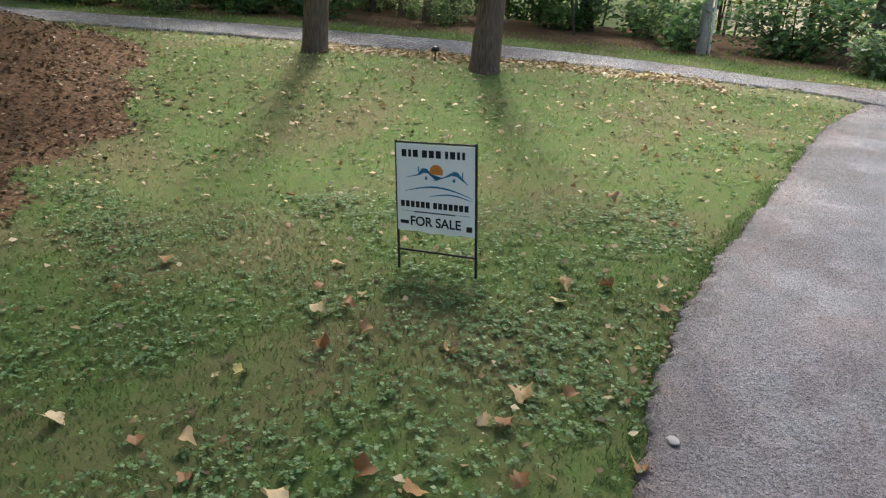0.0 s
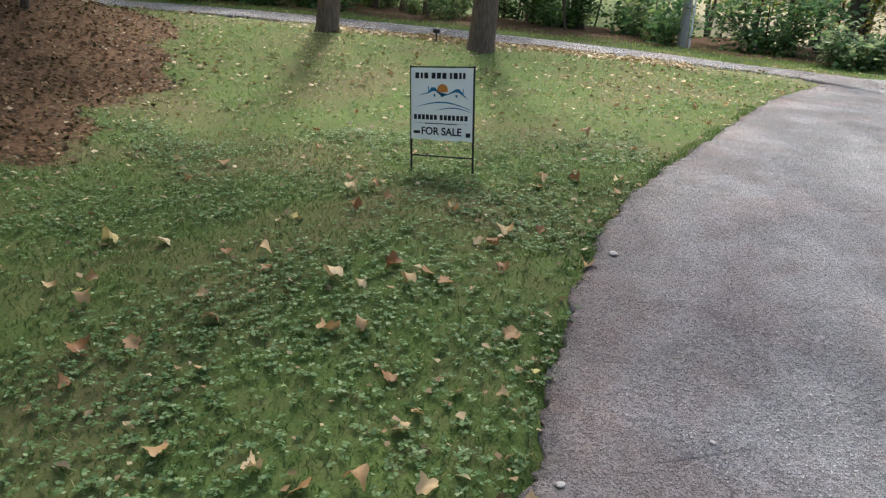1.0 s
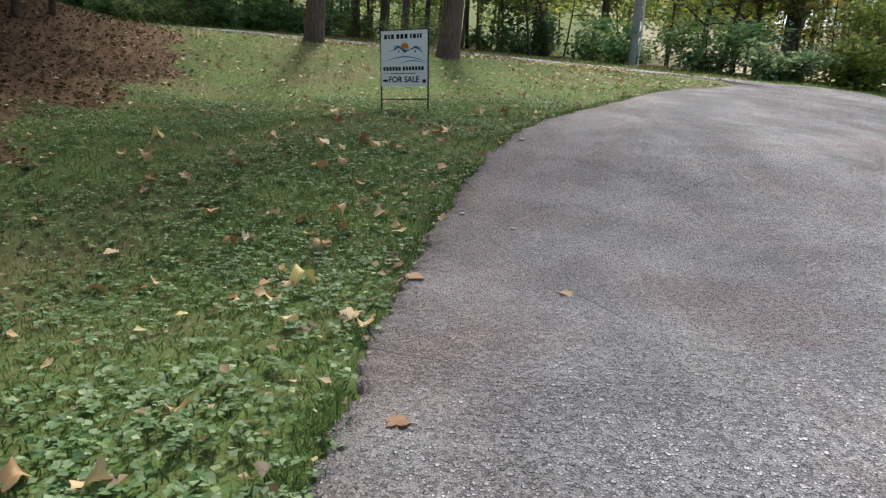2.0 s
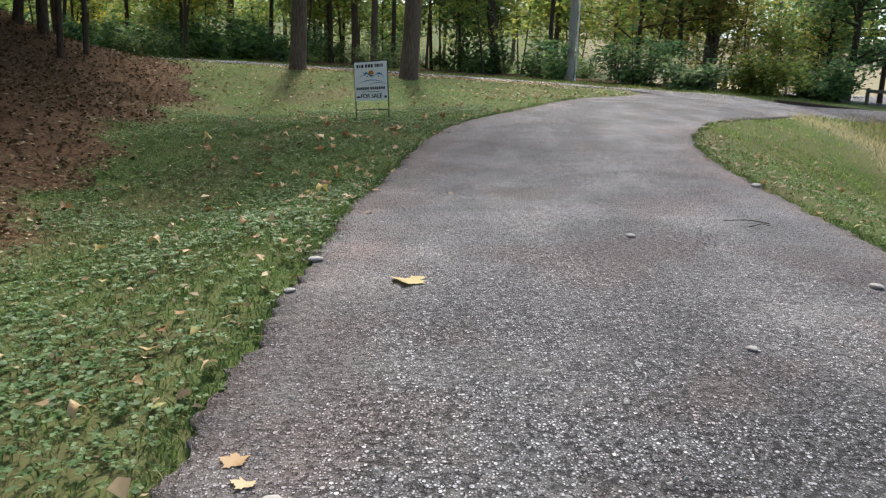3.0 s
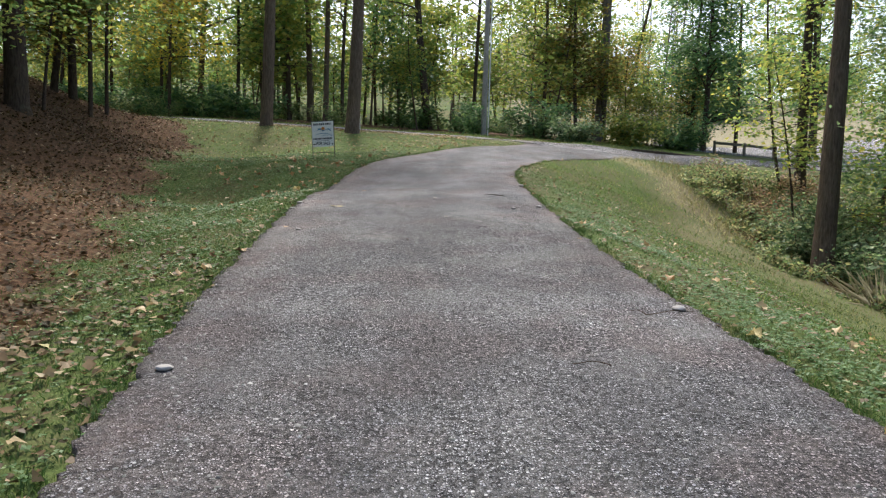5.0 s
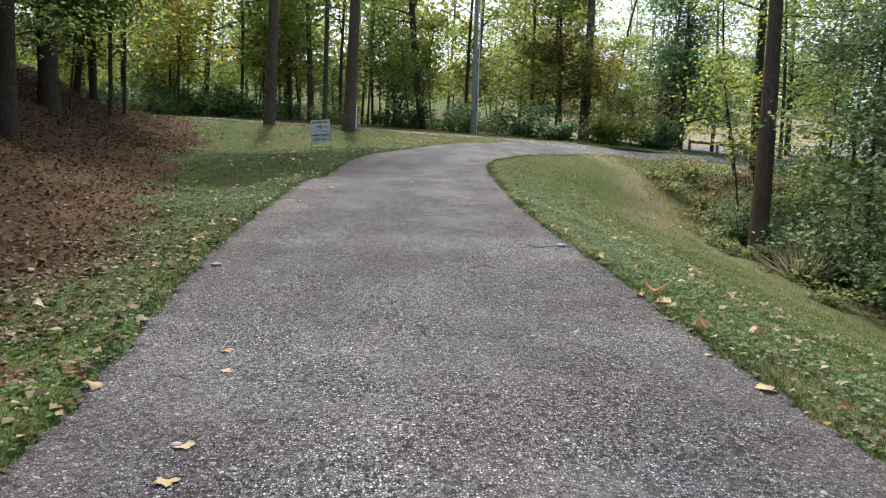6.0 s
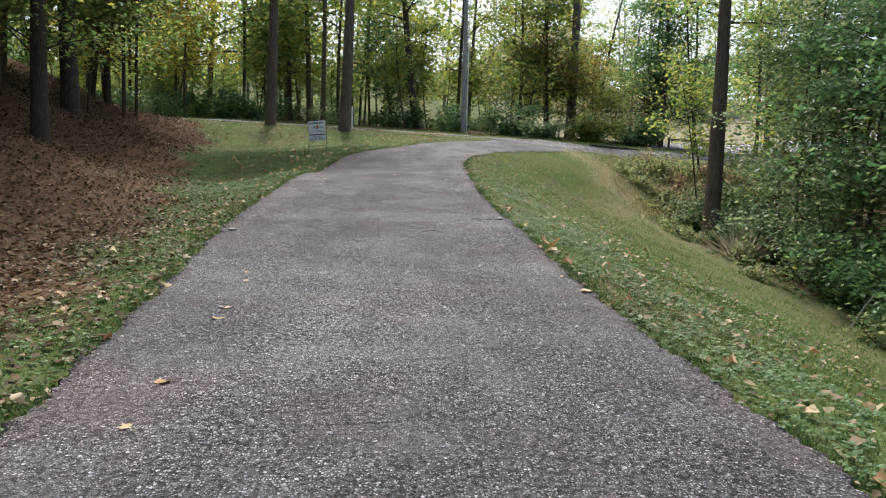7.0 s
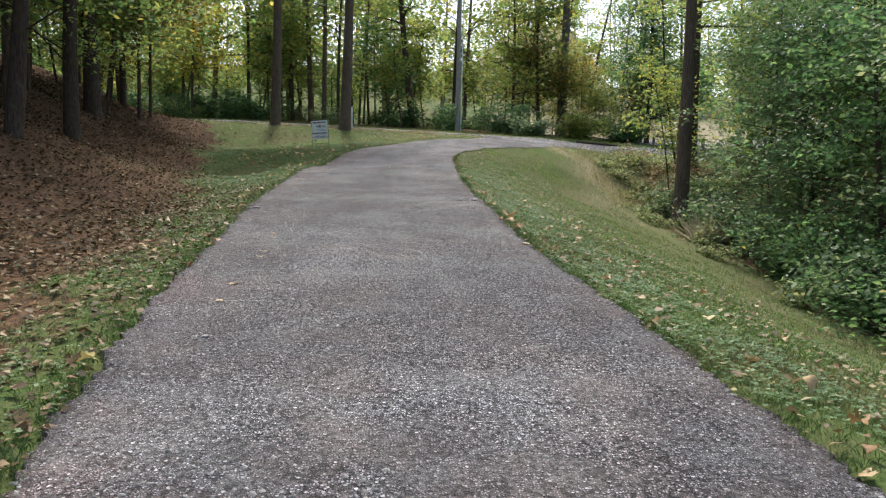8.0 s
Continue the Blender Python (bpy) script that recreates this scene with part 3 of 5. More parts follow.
def tree(name, label, x, y, dia, tall, lean, bark, leaves, seed, crown=(0.45, 1.0), reach=3.0, limbs=14, count=2600, size=0.24,
         wobble=0.15, spread=0.55, group="", thin=0.35, category="tree", stout=0.22):
    """A standing tree: flared tapering trunk, limbs and a loose crown of single leaves."""
    r = np.random.default_rng(seed)
    top = empty(name, x, y, at_ground(x, y) - 0.02)
    tagged(top, label, category, group)
    line, s = trunk_line(r, tall, lean, wobble)
    line = np.concatenate([line[:1], line[:1] * 0.4 + line[1:2] * 0.6 * [0.2, 0.2, 0.3], line[1:]])
    s = np.concatenate([[0, 0.02], s[1:]])
    radii = dia / 2 * (1 - (1 - thin) * s) * np.where(s == 0, 1.35, np.where(s < 0.03, 1.08, 1.0))
    radii[-1] *= 0.25
    v, q = tube(line, radii, 14 if dia > 0.2 else 8)
    if dia > 0.2:
        a = np.arctan2(v[:, 1], v[:, 0])
        v[:, :2] += (0.02 * dia * np.sin(5 * a + v[:, 2] * 0.8) + 0.015 * dia * np.sin(9 * a - v[:, 2] * 1.9))[:, None] * np.stack([np.cos(a), np.sin(a)], 1)
    place("trunk", mesh_of("trunk", v, q, True), bark, top)
    pieces, tips = [], []
    for k in range(limbs):
        f = r.uniform(*crown) * 0.97
        start = np.array([np.interp(f, s, line[:, i]) for i in range(3)])
        yaw, up = r.uniform(0, 6.28), r.uniform(0.05, 0.75)
        way = np.array([math.cos(yaw), math.sin(yaw), up])
        length = reach * r.uniform(0.45, 1.0) * (1.15 - 0.6 * f)
        path = limb(r, start, way, length, r.uniform(0.0, 0.35))
        w = dia * stout * (1.1 - f) + 0.006
        pieces.append(tube(path, np.linspace(w, w * 0.2, len(path)), 4 if dia < 0.15 else 5))
        tips += [path[j] for j in (2, 3, 4, 5, 5)]
        for _ in range(2):
            j = r.integers(2, 5)
            twig = limb(r, path[j], np.array([*r.normal(size=2), r.uniform(-0.1, 0.5)]), length * 0.35, 0.2, 4)
            pieces.append(tube(twig, np.linspace(w * 0.35, w * 0.1, 4), 3))
            tips += [twig[2], twig[3]]
    if pieces:
        v, q = joined(pieces)
        tagged(place("branchwork", mesh_of("branchwork", v, q, True), bark, top), kind="stuff")
    if count and tips:
        centres, sizes = clumps(r, tips, count, spread, size)
        v, f = kite_cloud(r, centres, sizes, 0.45)
        tagged(place("crown", mesh_of("crown", v, f), leaves, top), kind="stuff")
    return top


def shrub(label, x, y, wide, tall, leaves, seed, count, size, name="shrub", group="", stems=14, low=0.05, cheap=True, category="shrub", twigs=4):
    """Stems from one root that fan out, with leaves along their outer parts."""
    r = np.random.default_rng(seed)
    top = empty(name, x, y, at_ground(x, y) - 0.02)
    tagged(top, label, category, group)
    pieces, tips = [], []
    for k in range(stems):
        yaw, out = r.uniform(0, 6.28), r.uniform(0.1, 1.0) ** 0.7
        way = np.array([math.cos(yaw) * wide * out, math.sin(yaw) * wide * out, tall * r.uniform(0.55, 1.05) * (1.15 - 0.5 * out)])
        length = np.linalg.norm(way)
        path = limb(r, np.array([math.cos(yaw), math.sin(yaw), 0]) * 0.12 * wide, way / length, length, r.uniform(0, 0.25), 8)
        w = 0.006 + 0.007 * length
        pieces.append(tube(path, np.linspace(w, w * 0.25, 8), 5))
        first = 1 if low < 0.1 else 3
        tips += [path[j] for j in range(first, 8)]
        for _ in range(twigs):
            j = r.integers(first, 7)
            twig = limb(r, path[j], np.array([*r.normal(size=2), r.uniform(-0.2, 0.5)]), length * 0.22, 0.2, 4)
            pieces.append(tube(twig, np.linspace(w * 0.4, w * 0.12, 4), 4))
            tips += [twig[1], twig[2], twig[3], twig[3]]
    v, q = joined(pieces)
    tagged(place("stemwork", mesh_of("stemwork", v, q, True), BARK_DARK, top), kind="stuff")
    centres, sizes = clumps(r, tips, count, 0.16 * (wide + tall) / 2 * 0.7 + 0.05, size)
    floor_ = ground(centres[:, 0] + x, centres[:, 1] + y) - at_ground(x, y) + 0.04
    centres[:, 2] = np.maximum(centres[:, 2], floor_)
    v, f = (kite_cloud if cheap else leaf_cloud)(r, centres, sizes, 0.5)
    tagged(place("foliage", mesh_of("foliage", v, f), leaves, top), kind="stuff")
    return top


# two lawn trees by the lane
tree("tree", "tall brown-barked tree on the lawn edge beside the lane", -3.19, 8.35, 0.45, 17, (0.030, 0.0), BARK, GREEN, 11, (0.72, 1.0), 5.0, 24, 900, 0.32, 0.12, 0.8)
tree("tree", "thick brown-barked tree leaning slightly beside the lane", -0.02, 8.0, 0.50, 18, (0.050, 0.0), BARK, GREEN, 12, (0.72, 1.0), 5.0, 24, 900, 0.32, 0.12, 0.8)
# on the leaf-strewn bank
BANK = [("dark thick tree at the near end of the leafy bank", -5.1, -8.5, 0.34, 11, 0.06, GREEN, 5600), ("dark thick-trunked tree on the leafy bank", -7.8, 0.8, 0.54, 12, 0.03, GREEN, 5600),
        ("thin dark tree at the foot of the leafy bank's end", -7.75, 4.6, 0.15, 9, 0.05, RUSSET, 5200), ("dark leaning tree on the crest of the leafy bank", -9.4, 5.7, 0.22, 11, 0.09, GREEN, 4200),
        ("dark tree on the crest of the leafy bank", -8.9, 5.9, 0.26, 11, 0.03, GREEN, 5000), ("leaning dark tree high on the leafy bank", -10.9, 1.5, 0.30, 11, 0.10, LIME, 4200),
        ("dark tree over the leafy bank by the drive", -6.0, -4.3, 0.40, 10, 0.02, GREEN, 5200), ("thin dark tree among the bank's trees", -10.4, -2.2, 0.18, 10, 0.05, LIME, 3600),
        ("thin dark tree beside a twin on the leafy bank", -7.7, 5.6, 0.13, 10, 0.04, GREEN, 3600), ("thin dark tree among the bank's trees", -12.0, -6.5, 0.22, 10, 0.04, GREEN, 3600),
        ("thin dark tree among the bank's trees", -8.9, -6.3, 0.16, 8, 0.05, LIME, 2600)]
for k, (label, x, y, dia, tall, lean, leaves, count) in enumerate(BANK):
    fine = y < -1 and x > -9
    tree("tree", label, x, y, dia, tall * 1.25, (lean, 0.0), BARK_DARK, GREEN if fine else leaves, 220 + k, (0.15, 0.85), 3.8, 40, int(count * (2.4 if fine else 1.6)), 0.12 if fine else 0.17, 0.15, 0.5, stout=0.05)
tree("tree", "golden young tree beyond the leafy bank", -9.0, 15.0, 0.16, 9, (0.02, 0.0), BARK_DARK, GOLD, 27, (0.3, 1.0), 2.8, 30, 9000, 0.15, 0.2, 0.4)
tree("tree", "golden young tree in the woods behind the bank", -15.5, 18.0, 0.18, 10, (0.02, 0.0), BARK_DARK, GOLD, 28, (0.25, 1.0), 3.0, 30, 7000, 0.16, 0.2, 0.45)
# beyond the lane
tree("tree", "grey-brown tree in the woods beyond the lane", -2.3, 18.5, 0.30, 17, (-0.01, 0.0), BARK, GREEN, 31, (0.4, 0.7), 3.0, 12, 600, 0.32)
tree("tree", "slim grey tree in the woods beyond the lane", -3.45, 21.0, 0.36, 16, (-0.02, 0.0), BARK, GREEN, 32, (0.4, 0.7), 2.8, 10, 500, 0.32)
tree("tree", "bowed dark tree in the woods beyond the lane", 3.1, 20.5, 0.46, 15, (-0.04, 0.0), BARK_DARK, GREEN, 33, (0.4, 0.75), 3.0, 14, 800, 0.3, 0.35)
tree("tree", "thick grey tree among yellowing thickets beyond the lane", 12.4, 19.6, 0.62, 17, (0.012, 0.0), BARK_GREY, LIME, 34, (0.5, 1.0), 3.6, 14, 1800, 0.32, 0.2)
tree("tree", "bare leaning snag beside the field", 15.0, 24.5, 0.26, 10.5, (0.24, 0.0), BARK_DARK, GREEN, 35, (0.35, 0.95), 1.8, 9, 260, 0.22, 0.25)
tree("tree", "dark leafy tree beside the timber rail", 16.9, 16.6, 0.30, 10, (0.03, 0.0), BARK_DARK, DEEP, 36, (0.06, 1.0), 2.4, 34, 6000, 0.20, 0.1, 0.55)
tree("tree", "dark two-stemmed tree past the timber rail", 14.05, 3.2, 0.34, 12, (-0.02, 0.0), BARK_DARK, LIME, 37, (0.40, 1.0), 3.4, 26, 2600, 0.15, 0.2, 0.5)
tree("tree", "thin leaning stem past the timber rail", 13.4, 3.1, 0.10, 8, (-0.12, 0.0), BARK_DARK, LIME, 38, (0.35, 1.0), 1.6, 12, 900, 0.14, 0.2)
for k, (x, y, h, m) in enumerate([(17.3, 18.8, 12, DEEP), (20.0, 19.5, 12, GREEN), (22.4, 16.5, 12, GREEN), (10.9, 18.6, 11, RUSSET), (9.4, 20.5, 12, LIME), (11.6, 23.0, 12, LIME)]):
    tree("tree", "leafy tree beside the open field", x, y, 0.22, h, (0.01, 0.0), BARK_DARK, m, 240 + k, (0.14, 1.0), 2.6, 26, 4600 if m is DEEP else 2600, 0.22, 0.2, 0.6)
for k, (x, y, h, m) in enumerate([(13.7, 18.6, 5.2, AMBER), (14.6, 17.6, 3.6, LIME), (17.0, 19.5, 4.6, AMBER), (18.2, 20.5, 5.0, LIME), (13.0, 22.0, 6.5, AMBER)]):
    tree("young_tree", "yellowing young tree in the thicket before the field", x, y, 0.07, h, (0.01, 0.0), BARK_DARK, m, 290 + k, (0.05, 1.0), 1.7, 26, 3000, 0.15, 0.2, 0.42, "field young trees", 0.25)
for k, (x, y, h) in enumerate([(40, 62, 8), (46, 64, 9), (52, 66, 8), (37, 58, 7), (58, 70, 9)]):
    tree("tree", "blue-green conical tree at the field's edge", x, y, 0.3, h, (0.0, 0.0), BARK_DARK, DEEP, 300 + k, (0.03, 1.0), 3.4, 26, 1700, 0.45, 0.1, 0.6)
tree("tree", "leafy green tree beyond the field lane", 26.0, 22.0, 0.4, 14, (0.0, 0.0), BARK_DARK, GREEN, 39, (0.2, 1.0), 4.5, 30, 5000, 0.30, 0.2, 0.8)
for k, (x, y, h) in enumerate([(18.6, 27, 13), (20.4, 29, 14), (22.0, 31, 12), (21.0, 36, 15), (23.6, 38, 14), (24.6, 40, 15), (19.6, 33, 12)]):
    tree("bare_tree", "thin pale tree nearly bare of leaves", x, y, 0.16, h, (0.02 - 0.013 * k, 0.0), BARK_GREY, LIME, 140 + k, (0.3, 1.0), 2.4, 24, 420, 0.2, 0.3, 0.5, "bare trees by the field")
# broken stem standing by the lane
bx, by = 18.9, 28.7
snag = tagged(empty("broken_snag", bx, by, at_ground(bx, by) - 0.05), "bare broken tree stem standing in brush by the lane", "dead tree")
v, q = tube([(0, 0, 0), (0.06, 0, 0.5), (0.16, 0, 1.2), (0.2, 0, 1.75), (0.34, 0, 2.5), (0.37, 0, 2.62)], [0.12, 0.085, 0.075, 0.07, 0.06, 0.03], 8)
place("trunk", mesh_of("trunk", v, q, True), BARK_GREY, snag)
v, q = tube([(0.2, 0, 1.7), (-0.05, 0.05, 2.1), (-0.12, 0.08, 2.35)], [0.04, 0.03, 0.015], 6)
place("branch_stub", mesh_of("branch_stub", v, q, True), BARK_GREY, snag)
# beside the ditch
tree("tree", "straight dark tree rising from the ditch thicket", 11.25, -2.5, 0.46, 14, (0.004, 0.0), BARK, GREEN, 41, (0.5, 1.0), 2.6, 26, 4600, 0.15, 0.12, 0.5, stout=0.07)
for k, (x, y, h, c, m) in enumerate([(13.8, -4.6, 8.5, 0.05, DEEP), (12.3, -7.4, 9.0, 0.05, SHRUB), (15.2, -3.0, 9.0, 0.08, SHRUB), (11.9, -10.6, 7.5, 0.05, DEEP), (14.4, -6.2, 9.5, 0.06, DEEP),
                                     (14.6, -1.0, 8.0, 0.12, GREEN), (13.6, -9.2, 10.5, 0.06, GREEN), (13.9, -2.8, 9.0, 0.10, SHRUB), (11.1, -14.2, 9.0, 0.05, SHRUB), (13.0, -12.6, 9.5, 0.06, SHRUB)]):
    tree("young_tree", "leafy young tree crowding the ditch thicket", x, y, 0.12, h, (0.01 - 0.02 * (k % 2), 0.0), BARK_DARK, m, 45 + k, (c, 0.9), 2.9, 34, 7600, 0.12, 0.25, 0.25, "ditch young trees", 0.25, stout=0.12)

tree("sapling", "pale-leaved sapling leaning out over the verge", 11.7, -0.7, 0.06, 5.2, (-0.17, 0.0), BARK_DARK, LIME, 260, (0.45, 1.0), 1.5, 20, 1900, 0.12, 0.1, 0.25)
tree("tree", "yellow-green leafy tree at the ditch edge", 15.2, 1.2, 0.10, 7.5, (0.0, 0.0), BARK_DARK, LIME, 262, (0.34, 1.0), 1.8, 30, 2000, 0.13, 0.15, 0.36)
FIELD = [tree("field_tree", "hazy green tree at the far edge of the field", 980, 900 + 12 * k, 0.4, 10, (0, 0), BARK_GREY, m, 280 + k, (0.05, 1.0), 4.2, 14, 1100, 0.85, 0.2, 1.1, "trees past the field") for k, m in enumerate([GREEN, DEEP, RUSSET])]
# the woods: tall stems and leafy saplings, each a copy of one of a few
STEMS = [tree("woodland_tree", "tall slender woodland tree with thin foliage", 900, 900 + 9 * k, d, 16, (l, 0), b, m, 50 + k, (0.22, 0.8), 3.4, 12, 1300, 0.31, 0.3, 0.8, "woodland trees")
         for k, (d, l, b, m) in enumerate([(0.22, 0.02, BARK_DARK, GREEN), (0.30, -0.02, BARK, LIME), (0.18, 0.04, BARK_DARK, LIME), (0.26, -0.03, BARK_DARK, GREEN), (0.16, 0.0, BARK, LIME)])]
SAPS = [tree("sapling", t, 930, 900 + 9 * k, d, h, (l, 0), BARK_DARK, m, 70 + k, (0.24, 1.0), 2.0, 17, 1400, 0.24, 0.3, 0.42, "woodland saplings")
        for k, (d, h, l, m, t) in enumerate([(0.12, 7.5, 0.05, GREEN, "thin green-leaved sapling in the woods"), (0.09, 6.5, -0.05, LIME, "thin yellow-green sapling in the woods"),
                                             (0.13, 8.5, 0.02, LIME, "thin yellow-green sapling in the woods"), (0.08, 5.0, 0.08, GREEN, "thin green-leaved sapling in the woods"),
                                             (0.07, 7.0, -0.03, GOLD, "thin golden autumn sapling in the woods"), (0.10, 6.0, 0.0, DEEP, "thin dark green sapling in the woods")])]
BRUSH = [shrub("dark leafy woodland brush", 960, 900 + 9 * k, 1.5, 2.0, m, 90 + k, 800, 0.21, "brush", "woodland brush", 5, twigs=0) for k, m in enumerate([UNDERGROWTH, UNDERGROWTH, DEEP])]


def scatter(kinds, r, spots, weights=None, swell=(0.8, 1.2)):
    """Puts the first of each kind and copies of them on the spots."""
    used = set()
    for x, y in spots:
        k = int(r.choice(len(kinds), p=weights))
        m = pose(x, y, at_ground(x, y) - 0.03, 0, 0, r.uniform(0, 360)) @ Matrix.Scale(r.uniform(*swell), 4)
        if k in used:
            one = copy_thing(kinds[k], m)
        else:
            kinds[k].matrix_basis = m
            used.add(k)
    for k, ob in enumerate(kinds):
        if k not in used:
            x, y = -30 + 3 * k, 30
            ob.matrix_basis = pose(x, y, at_ground(x, y), 0, 0, 0)


def spread_spots(r, count, x0, x1, y0, y1, apart, keep=lambda x, y: True):
    spots = []
    for _ in range(count * 40):
        if len(spots) >= count:
            break
        x, y = r.uniform(x0, x1), r.uniform(y0, y1)
        if keep(x, y) and all((x - a) ** 2 + (y - b) ** 2 > apart * apart for a, b in spots):
            spots.append((x, y))
    return spots


def in_woods(x, y):
    return y > road_far(x) + 2.5 + 1.2 * (x > -3.5) and not (1.5 < x < 9 and (3 * x + 2 * y) % 5 < 2.2) and x < 12.5 + 0.25 * (y - 15) and not (4.8 < x < 7.2 and y < 17)


def past_ditch(x, y):
    return y < -18.5 + (x - 3.0) * 1.25


def far_side(x, y):
    return x > 22 + 0.3 * (y - 70)


def behind_bank(x, y):
    return x < toe(y) - 3.0


r = np.random.default_rng(5)
scatter(STEMS, r, spread_spots(r, 42, -34, 16, 26, 58, 2.1, in_woods) + spread_spots(r, 15, -28, 10, 19, 28, 2.4, in_woods) + spread_spots(r, 12, 22, 100, 78, 105, 2.5, far_side)
        + spread_spots(r, 46, -22, -6, -20, 9, 1.5, behind_bank) + spread_spots(r, 9, -15, -10, -7, 7, 1.7, lambda x, y: x < toe(y) - 3.4) + spread_spots(r, 9, 17, 30, -16, 6, 2.5, past_ditch))
scatter(FIELD, r, spread_spots(r, 30, 34, 140, 100, 122, 3.2), [0.4, 0.4, 0.2], (0.45, 0.8))
scatter(SAPS, r, spread_spots(r, 60, -34, 20, 17.5, 42, 1.7, in_woods) + spread_spots(r, 24, -20, -8, -18, 10, 1.5, behind_bank) + spread_spots(r, 12, 16, 60, 50, 75, 2.0, lambda x, y: x > 10 + 0.3 * (y - 15))
        + spread_spots(r, 22, 15, 27, -16, 6, 1.6, past_ditch), [0.20, 0.30, 0.26, 0.10, 0.05, 0.09])
scatter(BRUSH, r, spread_spots(r, 76, -34, 8.5, 13, 34, 1.2, lambda x, y: y > road_far(x) + (1.2 if x < -4 else 4.5)) + spread_spots(r, 16, -20, -5, 16, 22, 1.5) + spread_spots(r, 34, -22, -10, -18, 12, 1.3, lambda x, y: x < toe(y) - 6.5), None, (0.6, 1.15))

# thickets nearer by
shrub("pale-leaved bush beside the lane", 9.2, 12.2, 1.2, 1.4, SHRUB, 101, 2600, 0.16)
shrub("yellowing bush beside the lane", 12.2, 14.0, 1.4, 1.9, LIME, 102, 2600, 0.18)
shrub("dark bush beside the lane", 15.2, 14.6, 1.5, 1.7, DEEP, 103, 3000, 0.17)
shrub("dark bush beside the lane", 8.2, 15.4, 1.6, 2.6, DEEP, 104, 2600, 0.18)
THICKET = [(11.9, -4.6, 1.3, 2.0, 6000), (12.3, -6.6, 1.6, 2.8, 8000), (11.9, -8.6, 1.4, 2.4, 7500), (11.2, -10.4, 1.3, 2.2, 7000), (11.0, -12.4, 1.5, 2.6, 7500), (10.6, -14.6, 1.5, 2.4, 7000),
           (10.2, -16.8, 1.5, 2.4, 6500), (11.3, -1.4, 0.8, 1.1, 3600), (12.3, -0.4, 1.2, 1.5, 4500), (12.4, -2.6, 1.0, 1.6, 4500), (13.6, 0.8, 1.3, 1.5, 4000)]
for k, (x, y, w, h, n) in enumerate(THICKET):
    shrub("dense green thicket bush in the ditch" if h > 1.6 else "low green bush at the ditch edge", x, y, w, h, DEEP if y < -7 else SHRUB, 110 + k, int(n * 0.75), 0.105, "thicket_bush", "ditch thicket", 20)
r = np.random.default_rng(77)
CLUMPS = [(10.5, -3.2), (10.7, -5.2), (10.2, -7.2), (9.7, -11.6), (10.4, -2.2), (10.6, 1.4), (10.4, 2.2), (11.0, 0.6), (10.9, -0.2), (10.7, -1.1), (11.2, 2.9), (12.0, 3.6)]
CLUMPS += spread_spots(r, 26, 11.0, 15.2, -1.0, 3.9, 0.62, lambda x, y: x > 10.7 + 0.25 * max(0, 1.5 - y))
for k, (x, y) in enumerate(CLUMPS):
    rust = x > 11.2 and y > 0.5 and k % 3 != 0
    shrub("stalky rust-brown weeds at the ditch edge" if rust else "stalky yellowing weeds at the ditch edge", x, y, r.uniform(0.45, 0.8), r.uniform(0.5, 1.0) if y > -2 else 0.6, RUST if rust else WEED, 130 + k, 420, 0.095, "weed_clump", "ditch weeds", 9, 0.05, twigs=2, category="weeds")

# ---- utility pole ----
px, py = 5.55, 14.9
pole = tagged(empty("utility_pole", px, py, at_ground(px, py)), "weathered grey wooden utility pole with white conduit", "utility pole")
v, q = tube(np.stack([np.linspace(0, 0.12, 10), np.zeros(10), np.linspace(-0.2, 9.5, 10)], 1), np.linspace(0.135, 0.10, 10), 16)
place("pole_shaft", mesh_of("pole_shaft", v, q, True), POLE_WOOD, pole)
v, q = tube(np.stack([np.linspace(0.2, 0.3, 10), np.full(10, -0.03), np.linspace(-0.1, 8.5, 10)], 1), np.full(10, 0.03), 10)
place("conduit", mesh_of("conduit", v, q, True), PVC, pole, "white plastic conduit")
mx, my = -0.15, 13.3
marker = tagged(empty("marker_post", mx, my, at_ground(mx, my)), "thin white marker post on the verge past the lane", "post")
v, q = tube([(0, 0, -0.1), (0, 0, 1.05), (0.0, 0, 1.09)], [0.035, 0.035, 0.018], 10)
place("post", mesh_of("post", v, q, True), PVC, marker)

# ---- timber rail ----
rail = tagged(empty("timber_rail", 0, 0, 0), "low weathered timber guard rail beside the lane", "guard rail")
ends = [(16.75, 14.95), (17.95, 14.4), (19.1, 13.8)]
for k, (x, y) in enumerate(ends):
    part("post", box_bm(0.16 if k == 2 else 0.10, 0.12, 0.80, Matrix.Translation((x, y, at_ground(x, y) + 0.22)), 0.015), RAIL_WOOD, rail)
for (x0, y0), (x1, y1) in zip(ends, ends[1:]):
    for lift, tall in ((0.50, 0.13),):
        a, b = Vector((x0, y0 - 0.11, at_ground(x0, y0) + lift)), Vector((x1, y1 - 0.11, at_ground(x1, y1) + lift))
        m = Matrix.Translation((a + b) / 2) @ (b - a).to_track_quat("X", "Z").to_matrix().to_4x4()
        part("beam", box_bm((b - a).length + 0.1, 0.05, tall, m, 0.01), RAIL_WOOD, rail)
log_x, log_y = 14.2, 10.85
sleeper = tagged(empty("ground_timber", log_x, log_y, at_ground(log_x, log_y)), "dark timber lying along the lane's edge", "timber")
part("beam", box_bm(6.4, 0.15, 0.13, Matrix.Translation((0, 0, 0.04)) @ Matrix.Rotation(radians(14), 4, "Z") @ Matrix.Rotation(radians(3.2), 4, "Y"), 0.02), BARK_DARK, sleeper)

